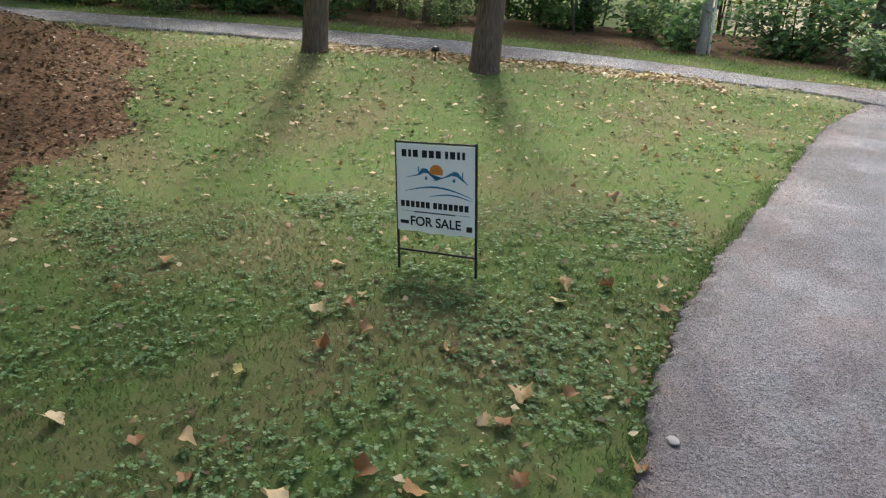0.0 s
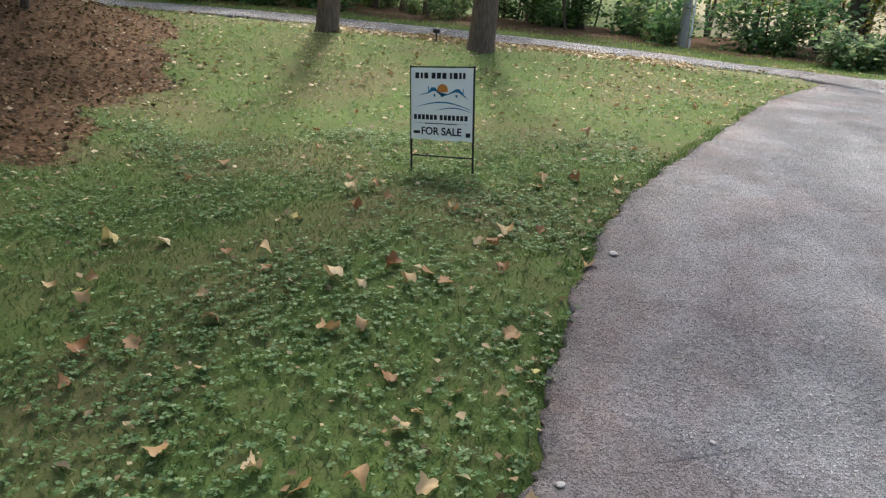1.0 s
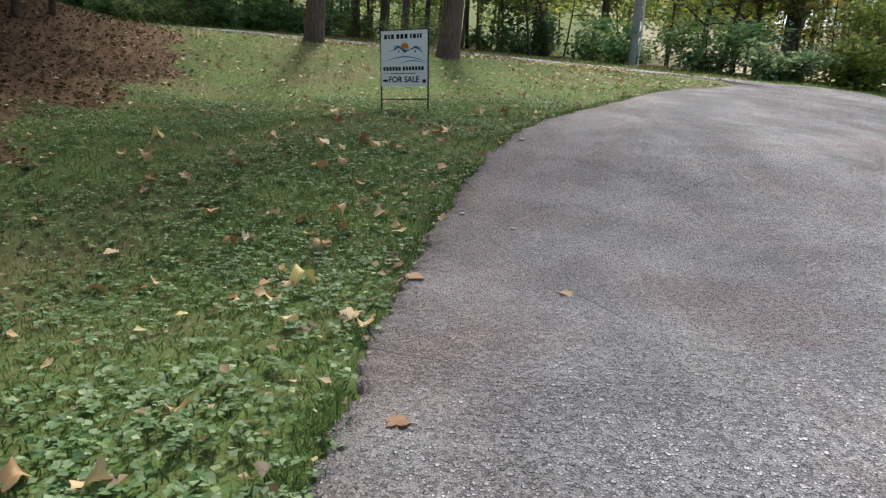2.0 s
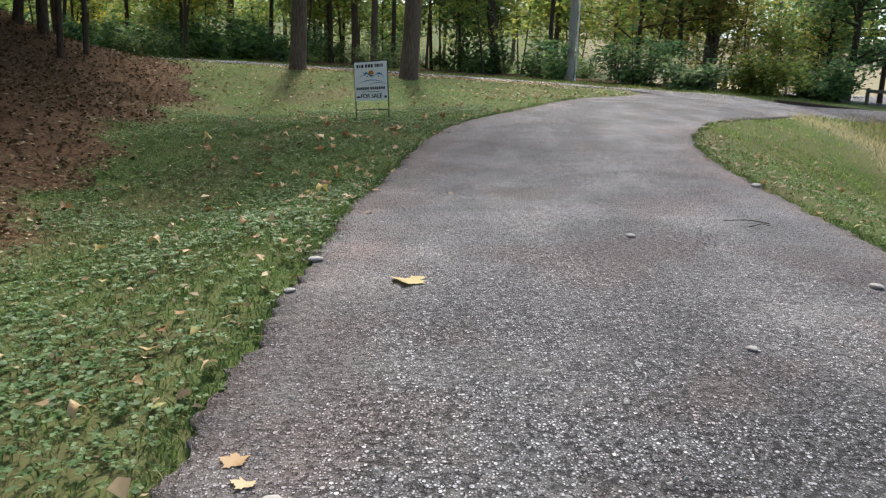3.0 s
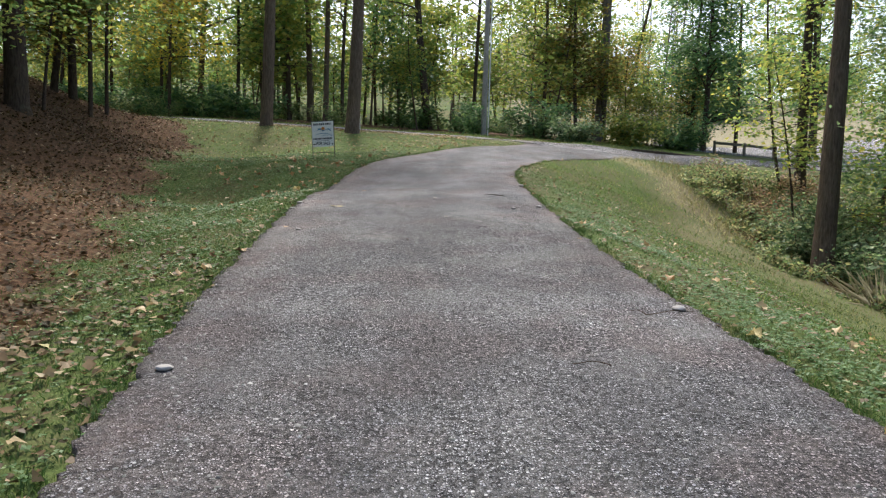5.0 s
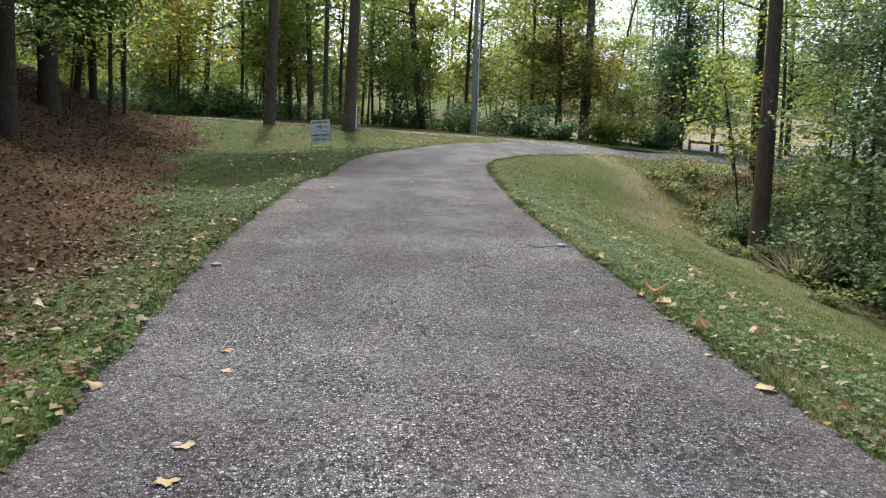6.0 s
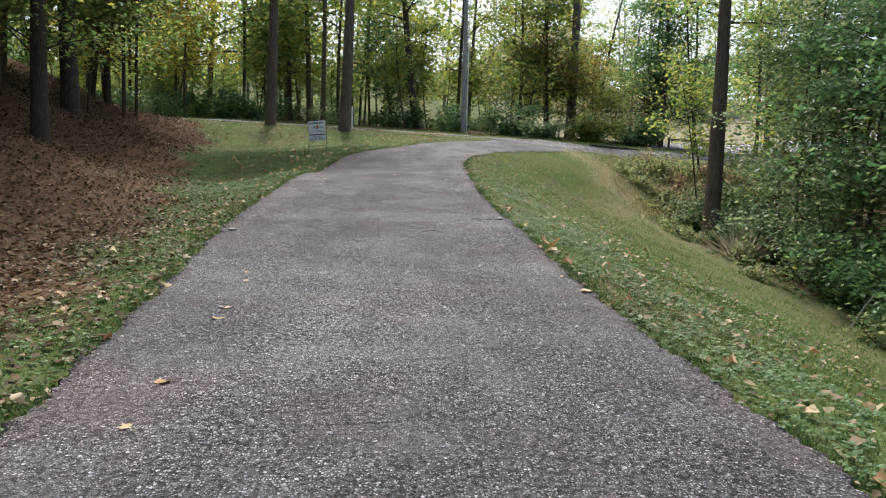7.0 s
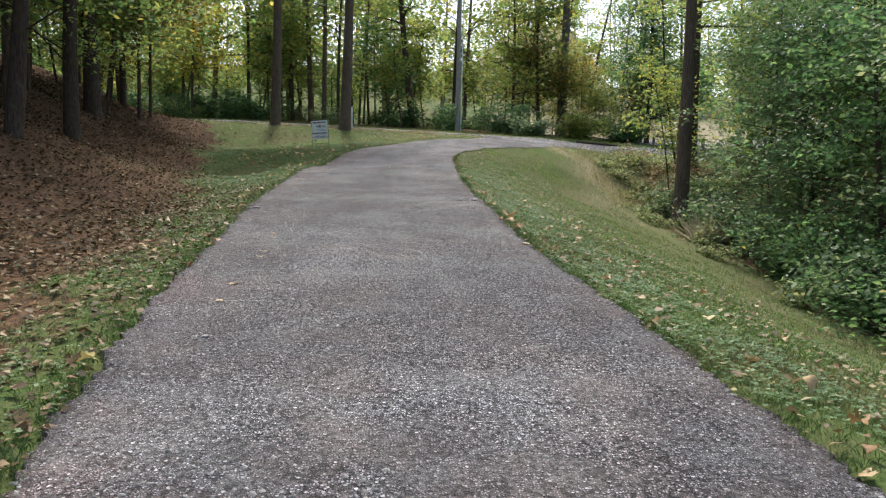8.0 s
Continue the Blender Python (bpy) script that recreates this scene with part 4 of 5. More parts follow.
# ---- for-sale sign ----
sign = tagged(empty("yard_sign", -0.045, 0.225, float(height(-0.045, 0.225)) - 0.02, -21.4), "white for-sale yard sign in a thin black steel frame", "sign")
sign.matrix_basis = pose(-0.045, 0.225, float(height(-0.045, 0.225)) + 0.02, 2.0, -2.2, -21.4)
W, H, LOW = 0.60, 0.62, 0.27
board_bm = bmesh.new()
n = 20
grid_front, grid_back = [], []
for i in range(n + 1):
    for j in (0, 1):
        u = i / n
        wav = 0.004 * math.sin(9 * u) + 0.003 * math.sin(23 * u + 1)
        z = LOW + H * j + (wav if j == 0 else 0.2 * wav)
        grid_front.append(board_bm.verts.new(((u - 0.5) * W, -0.006, z)))
        grid_back.append(board_bm.verts.new(((u - 0.5) * W, 0.0, z)))
for i in range(n):
    a, b, c, d = 2 * i, 2 * i + 2, 2 * i + 3, 2 * i + 1
    board_bm.faces.new([grid_front[k] for k in (a, b, c, d)])
    board_bm.faces.new([grid_back[k] for k in (d, c, b, a)])
    board_bm.faces.new([grid_front[b], grid_front[a], grid_back[a], grid_back[b]])
    board_bm.faces.new([grid_front[d], grid_front[c], grid_back[c], grid_back[d]])
for i in (0, 2 * n):
    board_bm.faces.new([grid_front[i], grid_front[i + 1], grid_back[i + 1], grid_back[i]])
bmesh.ops.recalc_face_normals(board_bm, faces=board_bm.faces[:])
board = part("board", board_bm, BOARD, sign, "white plastic sign board")
for side in (-1, 1):
    part("post", box_bm(0.016, 0.016, 1.10, Matrix.Translation((side * (W / 2 + 0.006), 0.006, 0.36)), 0.002), STEEL, sign)
part("top_bar", box_bm(W + 0.03, 0.014, 0.012, Matrix.Translation((0, 0.006, LOW + H + 0.008)), 0.002), STEEL, sign)
part("cross_bar", box_bm(W, 0.012, 0.014, Matrix.Translation((0, 0.006, 0.125)), 0.002), STEEL, sign)


def flat_shape(name, outline, material_, lift=0.0082):
    """A thin printed shape on the board; outline in board widths from its lower left corner."""
    bm = bmesh.new()
    lo = [bm.verts.new(((u - 0.5) * W, -lift, LOW + w * H)) for u, w in outline]
    hi = [bm.verts.new(((u - 0.5) * W, -0.0055, LOW + w * H)) for u, w in outline]
    bm.faces.new(lo)
    for k in range(len(lo)):
        bm.faces.new([lo[k], hi[k], hi[(k + 1) % len(lo)], lo[(k + 1) % len(lo)]])
    bmesh.ops.recalc_face_normals(bm, faces=bm.faces[:])
    return part(name, bm, material_, board)


def bar(u0, u1, w0, w1, material_=INK):
    return flat_shape("bar", [(u0, w0), (u1, w0), (u1, w1), (u0, w1)], material_)


def swoosh(name, u0, w0, u1, w1, bulge, thick, material_):
    s = np.linspace(0, 1, 13)
    low = [(u0 + (u1 - u0) * k, w0 + (w1 - w0) * k + bulge * math.sin(math.pi * k)) for k in s]
    high = [(u, w + thick * math.sin(math.pi * k) + 0.003) for (u, w), k in zip(low, s)]
    return flat_shape(name, low + high[::-1], material_)


u = 0.075
for k in range(10):
    if k in (3, 6):
        u += 0.03
    narrow = 0.035 if k in (1, 6, 8, 9) else 0.062
    bar(u, u + narrow, 0.855, 0.935)
    u += narrow + 0.026
u = 0.05
for k in range(13):
    if k == 6:
        u += 0.028
    bar(u, u + 0.048, 0.285, 0.355)
    u += 0.0665
bar(0.22, 0.76, 0.228, 0.24)
bar(0.05, 0.2, 0.236, 0.239)
bar(0.78, 0.95, 0.236, 0.239)
bar(0.04, 0.15, 0.085, 0.125)
bar(0.90, 0.97, 0.06, 0.12)
sun_pts = [(0.52 + 0.085 * math.cos(a), 0.70 + 0.082 * math.sin(a)) for a in np.linspace(-0.35, math.pi + 0.35, 22)]
flat_shape("sun_disc", sun_pts, ORANGE, 0.0078)
flat_shape("roof", [(0.10, 0.615), (0.28, 0.665), (0.34, 0.735), (0.40, 0.735), (0.52, 0.605), (0.60, 0.645), (0.52, 0.625), (0.41, 0.685), (0.36, 0.685), (0.30, 0.655)], BLUE, 0.0086)
flat_shape("roof", [(0.44, 0.59), (0.62, 0.655), (0.74, 0.72), (0.79, 0.715), (0.92, 0.585), (0.78, 0.67), (0.72, 0.675), (0.60, 0.635)], BLUE, 0.009)
bar(0.285, 0.297, 0.69, 0.75, BLUE)
bar(0.845, 0.857, 0.66, 0.72, BLUE)
bar(0.375, 0.405, 0.61, 0.645, BLUE)
bar(0.73, 0.76, 0.605, 0.64, BLUE)
swoosh("wave", 0.10, 0.46, 0.97, 0.435, 0.075, 0.016, BLUE)
swoosh("wave", 0.42, 0.415, 0.97, 0.405, 0.04, 0.012, BLUE)
text = bpy.data.curves.new("words", "FONT")
text.body, text.size, text.align_x, text.extrude, text.offset = "FOR SALE", 0.093, "CENTER", 0.0012, 0.0018
text_ob = new("words_source", text)
words_mesh = bpy.data.meshes.new_from_object(text_ob.evaluated_get(bpy.context.evaluated_depsgraph_get()))
bpy.data.objects.remove(text_ob)
words_mesh.materials.clear()
words = place("words", words_mesh, INK, board)
words.matrix_basis = pose(0.0, -0.0075, LOW + 0.075 * H, 90, 0, 0)

# ---- small black path light by the lane ----
lx, ly = -0.95, 8.45
light_ = tagged(empty("path_light", lx, ly, at_ground(lx, ly)), "small black path light on a short stake", "path light")
v, q = tube([(0, 0, -0.1), (0, 0, 0.2)], [0.015, 0.015], 8)
place("stake", mesh_of("stake", v, q), STEEL, light_)
v, q = tube([(0, 0, 0.18), (0, 0, 0.2), (0, 0, 0.25), (0, 0, 0.28), (0, 0, 0.29)], [0.05, 0.085, 0.075, 0.04, 0.005], 12)
place("cap", mesh_of("cap", v, q, True), STEEL, light_)

# ---- lawn growth ----
def lawn_spots(r, count, x0, x1, y0, y1, weight):
    """Random spots on unpaved ground, thinned by a weight from 0 to 1."""
    x, y = r.uniform(x0, x1, count), r.uniform(y0, y1, count)
    free = paved(x, y) < r.uniform(-0.06, 0.05, count)
    keep = free & (r.uniform(size=count) < weight(x, y))
    return x[keep], y[keep]


def patchy(x, y, scale, shift=0.0):
    """Soft patches between 0 and 1."""
    x, y = x / scale + shift, y / scale - shift
    v = np.sin(1.3 * x + 2.1 * np.sin(0.7 * y)) + np.sin(1.7 * y - 1.4 * np.sin(0.9 * x + 1)) + 0.6 * np.sin(3.1 * x + 2.3 * y) + 0.5 * np.sin(4.3 * y - 3.7 * x)
    return 0.5 + v / 6.2


def blades(r, x, y, tall, wide, lay=0.55):
    n = len(x)
    yaw, turn = r.uniform(0, 2 * np.pi, n), r.uniform(0, 2 * np.pi, n)
    lean = np.abs(r.normal(0, lay, n))
    foot = np.stack([x, y, ground(x, y) - 0.004], 1)
    up = np.stack([np.cos(yaw) * np.sin(lean), np.sin(yaw) * np.sin(lean), np.cos(lean)], 1) * tall[:, None]
    side = np.stack([np.cos(turn), np.sin(turn), np.zeros(n)], 1) * wide[:, None]
    mid = foot + up * 0.5
    tip = foot + up + np.stack([np.cos(yaw), np.sin(yaw), -0.4 * np.ones(n)], 1) * (tall * 0.28)[:, None]
    corners = np.stack([foot, mid + side * 0.55, tip, mid - side * 0.55], 1)
    q = np.arange(n)[:, None] * 4
    return corners.reshape(-1, 3), np.concatenate([q + [[0, 1, 3]], q + [[3, 1, 2]]])


def lawn_weight(x, y):
    bare = 0.35 + 0.9 * patchy(x, y, 0.9, 3)
    return np.clip((1 - 0.93 * litter_at(x, y)) * (1 - 0.5 * dry_at(x, y)) * bare, 0, 1)


r = np.random.default_rng(31)
GRASS_ZONES = [(150000, -4.5, 2.2, -8.0, 2.2, 0.045, 0.0060), (66000, -1.8, 1.3, -15.5, -8.0, 0.042, 0.0058), (60000, -1.2, 1.9, -23.0, -15.5, 0.040, 0.0052), (100000, 3.9, 9.6, -23.0, 0.5, 0.045, 0.0062), (56000, 4.1, 6.9, -21.0, -12.5, 0.034, 0.0046),
               (18000, -9.0, 8.0, 2.2, 9.0, 0.06, 0.010)]
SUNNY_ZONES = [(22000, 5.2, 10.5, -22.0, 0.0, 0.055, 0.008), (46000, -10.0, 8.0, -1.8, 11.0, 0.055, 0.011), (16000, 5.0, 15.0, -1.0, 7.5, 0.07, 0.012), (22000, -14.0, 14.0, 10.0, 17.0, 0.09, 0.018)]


def grass_of(zones, weight):
    pieces = []
    for count, x0, x1, y0, y1, tall, wide in zones:
        x, y = lawn_spots(r, count, x0, x1, y0, y1, weight)
        pieces.append(blades(r, x, y, tall * r.uniform(0.5, 1.3, len(x)), wide * r.uniform(0.6, 1.4, len(x))))
    return joined(pieces)


# sunlit-coloured blades take over towards the lane, and mix in on the right verge
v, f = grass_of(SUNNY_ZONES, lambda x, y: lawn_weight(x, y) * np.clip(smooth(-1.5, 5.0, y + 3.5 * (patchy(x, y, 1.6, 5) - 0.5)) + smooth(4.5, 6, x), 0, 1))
tagged(place("sunny_grass", mesh_of("sunny_grass", v, f), SUNNY), "yellow-green thin lawn grass, sunlight along the lane put into its colour", "grass", kind="stuff")
fringe = []
for edge, count, y0, y1, side in [(left_edge, 26000, -21.0, 4.0, -1), (right_edge, 24000, -21.0, 1.0, 1)]:
    y = r.uniform(y0, y1, count)
    x = edge(y) + side * r.normal(0.03, 0.055, count)
    keep = patchy(x, y, 0.25, 8) > r.uniform(0.2, 0.75, count)
    fringe.append(blades(r, x[keep], y[keep], r.uniform(0.03, 0.075, keep.sum()), r.uniform(0.003, 0.007, keep.sum()), 0.75))
# darker blades thin out towards the lane, so the near lawn's shade is coloured in
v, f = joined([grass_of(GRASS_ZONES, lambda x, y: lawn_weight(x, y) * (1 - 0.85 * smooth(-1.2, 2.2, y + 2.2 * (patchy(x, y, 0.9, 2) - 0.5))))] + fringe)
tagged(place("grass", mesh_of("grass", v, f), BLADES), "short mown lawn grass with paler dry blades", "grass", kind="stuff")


def clover_weight(x, y):
    near_edge = np.exp(-np.abs(paved(x, y) + 0.5) / 0.9)
    return np.clip((patchy(x, y, 0.55, 1.7) - 0.42) * 1.5 + 0.30 + 0.2 * near_edge + 0.2 * np.exp(-(((x + 0.6) / 1.8) ** 2 + ((y + 3.6) / 2.2) ** 2)), 0.05, 1) * (1 - 0.95 * litter_at(x, y)) * (1 - 0.6 * dry_at(x, y))


pieces = []
for count, x0, x1, y0, y1, size in [(44000, -4.5, 2.0, -9.0, 2.0, 0.023), (26000, -2.4, 1.9, -22.0, -9.0, 0.019), (18000, 3.9, 7.6, -22.0, -1.0, 0.019), (11000, 4.1, 5.3, -21.0, -7.0, 0.019), (8000, -7.0, 7.0, 2.0, 9.0, 0.028)]:
    x, y = lawn_spots(r, count, x0, x1, y0, y1, clover_weight)
    n = len(x)
    stem = np.stack([x, y, ground(x, y) + r.uniform(0.02, 0.05, n)], 1)
    for k in range(3):
        a = r.uniform(0, 0.6, n) + k * 2.09
        s = size * r.uniform(0.7, 1.5, n)
        c = stem + np.stack([np.cos(a), np.sin(a), np.zeros(n)], 1) * (s * 0.5)[:, None]
        pieces.append(kite_cloud(r, c, s, 0.75, 0.85))
v, f = joined(pieces)
tagged(place("clover", mesh_of("clover", v, f), CLOVER), "low clover and broad-leaved weeds in the lawn", "clover", kind="stuff")

# dry stalks and tall weeds along the ditch
x, y = lawn_spots(r, 9000, 6.5, 12.5, -23.0, 5.0, lambda x, y: dry_at(x, y))
v, f = blades(r, x, y, r.uniform(0.05, 0.2, len(x)), r.uniform(0.004, 0.009, len(x)), 0.7)
tagged(place("dry_grass", mesh_of("dry_grass", v, f), STRAW), "dry straw-coloured grass along the ditch edge", "dry grass", kind="stuff")
x, y = lawn_spots(r, 16000, 8.2, 11.5, -2.5, 4.2, lambda x, y: straw_at(x, y) * (0.3 + 0.7 * patchy(x, y, 0.4, 2)))
v, f = blades(r, x, y, r.uniform(0.06, 0.2, len(x)), r.uniform(0.006, 0.014, len(x)), 0.85)
tagged(place("straw_grass", mesh_of("straw_grass", v, f), leaf_material("bleached_straw", [(0.0, (0.34, 0.30, 0.13)), (0.5, (0.52, 0.46, 0.23)), (1.0, (0.66, 0.60, 0.38))], 0.3, 0.2)), "bleached yellow grass lying before the weeds", "dry grass", kind="stuff")
x, y = lawn_spots(r, 14000, 6.5, 12.5, -23.0, 4.0, lambda x, y: dry_at(x, y) * patchy(x, y, 0.8, 9))
v, f = blades(r, x, y, r.uniform(0.06, 0.22, len(x)), r.uniform(0.008, 0.02, len(x)), 0.7)
tagged(place("tall_weeds", mesh_of("tall_weeds", v, f), BLADES), "rank green weeds along the ditch edge", "weeds", kind="stuff")

x, y = lawn_spots(r, 12000, 8.8, 15.0, -6.5, 4.0, lambda x, y: patchy(x, y, 0.5, 4) * smooth(9.0, 10.0, x + 0.3 * np.minimum(y, 0)))
v, f = blades(r, x, y, r.uniform(0.12, 0.45, len(x)), r.uniform(0.008, 0.02, len(x)), 0.45)
tagged(place("weed_stalks", mesh_of("weed_stalks", v, f), leaf_material("weed_stalks", [(0.0, (0.10, 0.13, 0.04)), (0.5, (0.25, 0.22, 0.08)), (1.0, (0.36, 0.28, 0.14))], 0.3, 0.2)), "standing brown and yellow weed stalks", "weeds", kind="stuff")

# ---- fallen leaves ----
def lobed_leaf(r, curl):
    """A five-lobed leaf about one metre wide, cupped and twisted."""
    a = np.linspace(0, 2 * np.pi, 31)[:-1]
    lobes = 0.30 + 0.18 * np.abs(np.cos(2.5 * (a - np.pi / 2))) ** 0.8 - 0.10 * np.exp(-((a - 1.5 * np.pi) ** 2) / 0.1)
    lobes *= 1 + 0.10 * np.cos(15 * a + r.uniform(0, 6)) + r.normal(0, 0.055, 30)
    ring = np.stack([np.cos(a) * lobes, np.sin(a) * lobes], 1)
    inner = ring * 0.5
    flat = np.concatenate([[[0, 0]], inner, ring])
    t = r.uniform(0, np.pi)
    u = flat[:, 0] * np.cos(t) + flat[:, 1] * np.sin(t)
    w = -flat[:, 0] * np.sin(t) + flat[:, 1] * np.cos(t)
    z = curl * (1.7 * u * u + 0.8 * u * w - 0.5 * w * w) + 0.03 * np.sin(9 * u + r.uniform(0, 6)) + r.normal(0, 0.008, len(u))
    k = np.arange(30)
    n = (k + 1) % 30
    tris = np.concatenate([np.stack([np.zeros(30, int), 1 + k, 1 + n], 1), np.stack([1 + k, 31 + k, 31 + n], 1), np.stack([1 + k, 31 + n, 1 + n], 1)])
    v = np.concatenate([flat, z[:, None]], 1)
    v[:, 2] -= v[:, 2].min()
    stalk, q = tube([(0, -0.25, float(z[0])), (0.02, -0.45, float(z[0]) + 0.03), (0.06, -0.62, float(z[0]) + 0.02)], [0.012, 0.01, 0.008], 4)
    qt = np.concatenate([q[:, [0, 1, 2]], q[:, [0, 2, 3]]])
    return joined([(v, tris), (stalk, qt)])


LEAF_MESHES = []
for k in range(8):
    v, f = lobed_leaf(r, (0.25, 1.2, 1.8, -1.1, 0.7, 1.5, -1.6, 0.4)[k])
    me = mesh_of("fallen_leaf", v, f, True)
    me.materials.append(FALLEN)
    LEAF_MESHES.append(me)
LEAF_LABELS = ("flat pale tan fallen leaf", "curled tan fallen leaf", "tightly curled brown fallen leaf", "cupped brown fallen leaf")


def drive_top(x, y):
    s = float(np.clip((x - left_edge(y)) / (right_edge(y) - left_edge(y)), 0, 1))
    return float(height(x, y)) + 0.012 + 0.02 * (1 - (2 * s - 1) ** 2) + 0.006 * math.sin(1.9 * x) * math.sin(1.3 * y)


def fallen_leaf(x, y, size, r, on):
    flat = paved(x, y) > 0.03
    k = (0, 7, 4)[int(r.integers(0, 3))] if flat else int(r.integers(0, 8))
    ob = new("fallen_leaf", LEAF_MESHES[k])
    base = drive_top(x, y) + 0.001 if flat else at_ground(x, y) + 0.03
    tip = 2 if flat else 18
    ob.matrix_basis = pose(x, y, base, r.normal(0, tip), r.normal(0, tip), r.uniform(0, 360)) @ Matrix.Diagonal((size, size, size * (0.45 if flat else 0.8), 1))
    tagged(ob, f"{LEAF_LABELS[(0, 1, 2, 3, 1, 2, 3, 0)[k]]} lying on {on}", "leaf", "fallen leaves")


LAWN_LEAVES = [(-0.54, -0.42), (-0.67, -0.53), (-0.56, -0.88), (-0.37, -0.67), (-0.97, -1.12), (-0.79, 0.36), (1.11, 0), (1.45, -0.23), (1.49, 0.04), (0.79, -0.2),
               (0.82, 0.03), (-1.29, -1.61), (-1.02, -1.63), (-1.78, -1.5), (-2.19, -1.5), (-1.99, -1.98), (-2.18, -2.07), (-1.89, -2.21), (-0.47, -1.99), (-0.3,
               -2.06), (-0.02, -2.02), (-0.14, -1.78), (0.08, -1.86), (0.2, -1.97), (0.46, -1.45), (0.55, -1.2), (0.52, -1.79), (-0.39, -2.46), (-0.21, -2.46),
               (-1.06, -2.41), (-1.42, -2.57), (-1.68, -2.63), (-0.95, -2.76), (0, -2.8), (0.34, -2.89), (0.59, -2.44), (1.06, -1.64), (0.36, -1.42), (-1.59, -2.88),
               (0.14, -0.88)]
NEAR_LEAVES = [(-2.2, -0.16), (-2.08, 0.31), (-1.63, 1.97), (-2.49, 1.93), (-3.3, 1.49), (2.24, 1.97), (1.4, 1.8), (-0.14, -4.57), (-0.1, -4.41), (-0.92, -4.25),
               (-0.83, -4.24), (-1.16, -4.27), (-1.38, -3.72), (-0.61, -3.79), (0.01, -4.02), (-0.53, -3.68), (-0.1, -3.79), (0.09, -3.78), (0.42, -3.78), (-0.02,
               -3.47), (-0.47, -3.37), (0.11, -3.13), (0.6, -4.58), (0.67, -3.51), (-0.24, -3.46), (-0.92, -3.29), (-2.39, -3.43), (-2.49, -4.48), (0.27, -3.47),
               (-0.79, -0.09)]
LEFT_VERGE = [(-0.42, -4.85), (-0.22, -4.78), (-0.05, -4.86), (0.05, -5), (1.3, -4.71), (0.48, -5.33), (0.42, -5.24), (0.2, -5.3), (0.25, -8.77), (0.47, -8.64),
              (0.13, -8.4), (0.09, -8.19), (0.36, -8), (0.11, -8.03), (0.36, -8.12), (-0.94, -7.01), (-0.79, -6.29), (-0.32, -6.87), (-1.2, -6.27), (0.25, -7.27),
              (0.33, -7.05), (0.07, -6.37), (-0.15, -6.34), (-0.28, -6.42), (0.7, -6), (-2.42, -5.09), (0.47, -12.4), (0.34, -11.5), (0.43, -11.4), (0.53, -11.41),
              (-0.54, -8.33), (-1, -9.15), (0.37, -10.74), (-0.25, -11.41), (0.95, -15.66), (1.08, -15.9), (1.1, -16.07), (0.44, -12.52), (-0.14, -13.99), (1.53,
              -15.4), (0.13, -14.57), (0.82, -16.34), (0.95, -15.81), (1.22, -17.13), (1.46, -19.39), (1.22, -17.99), (0.77, -16.73), (0.94, -16.04)]
RIGHT_VERGE = [(4.17, -4.8), (5.01, -3.47), (4.91, -8.25), (8.07, -1.7), (5.1, -10.41), (6.03, -9.39), (6.98, -0.63), (4.17, -14.07), (4.16, -14.66), (4.13, -15.3),
               (5.49, -11.89), (6, -11.28), (5.23, -13.02), (5.01, -11.49), (4.25, -12.09), (5.61, -9.7), (7.28, -6.82), (4.76, -15.03), (4.97, -14.92), (6.07,
               -7.03), (7.14, -4.45), (5.34, -14.76), (5.01, -15.95), (4.61, -17.28), (5.65, -14.94), (4.47, -15.96), (5.76, -11.34), (1.72, -17.71), (1.65, -16.43),
               (5.1, -18.08), (4.85, -19.13), (5.83, -17.75), (4.72, -20.29), (5.92, -18.26), (5.39, -15.71), (1.74, -18.18), (1.68, -16.68), (1.61, -15.68), (4.92,
               -19.92)]
r = np.random.default_rng(61)
for x, y in LAWN_LEAVES + NEAR_LEAVES:
    fallen_leaf(x, y, r.uniform(0.08, 0.135), r, "the lawn" if paved(x, y) < 0 else "the drive")
for x, y in LEFT_VERGE + RIGHT_VERGE:
    on_drive = paved(x, y) > 0.1
    fallen_leaf(x, y, r.uniform(0.06, 0.09) if on_drive else r.uniform(0.055, 0.095), r, "the drive" if on_drive else "the lawn")
for x, y, size in [(1.13, -7.63, 0.21), (0.12, -4.83, 0.13), (4.24, -14.1, 0.19), (4.22, -14.36, 0.15), (4.25, -14.9, 0.13), (4.2, -15.77, 0.12), (4.92, -19.51, 0.11), (0.8, -9.3, 0.08), (0.74, -9.2, 0.09)]:
    fallen_leaf(x, y, size, r, "the drive" if paved(x, y) > 0 else "the drive's edge")
made = 0
while made < 130:
    x, y = r.uniform(-4.5, 9.0), r.uniform(-21, 6)
    d = float(paved(x, y))
    if d > 0.15 or litter_at(x, y) > 0.6:
        continue
    if r.uniform() > 0.35 + 0.65 * math.exp(-abs(d) / 0.5):
        continue
    fallen_leaf(x, y, r.uniform(0.05, 0.10), r, "the lawn")
    made += 1

# deep leaf litter on the bank, and small scattered leaves elsewhere
def lying(r, x, y, size, lift, flat):
    c = np.stack([x, y, ground(x, y) + r.uniform(0.3, 1.0, len(x)) * lift], 1)
    return leaf_cloud(r, c, size, flat, 0.8)


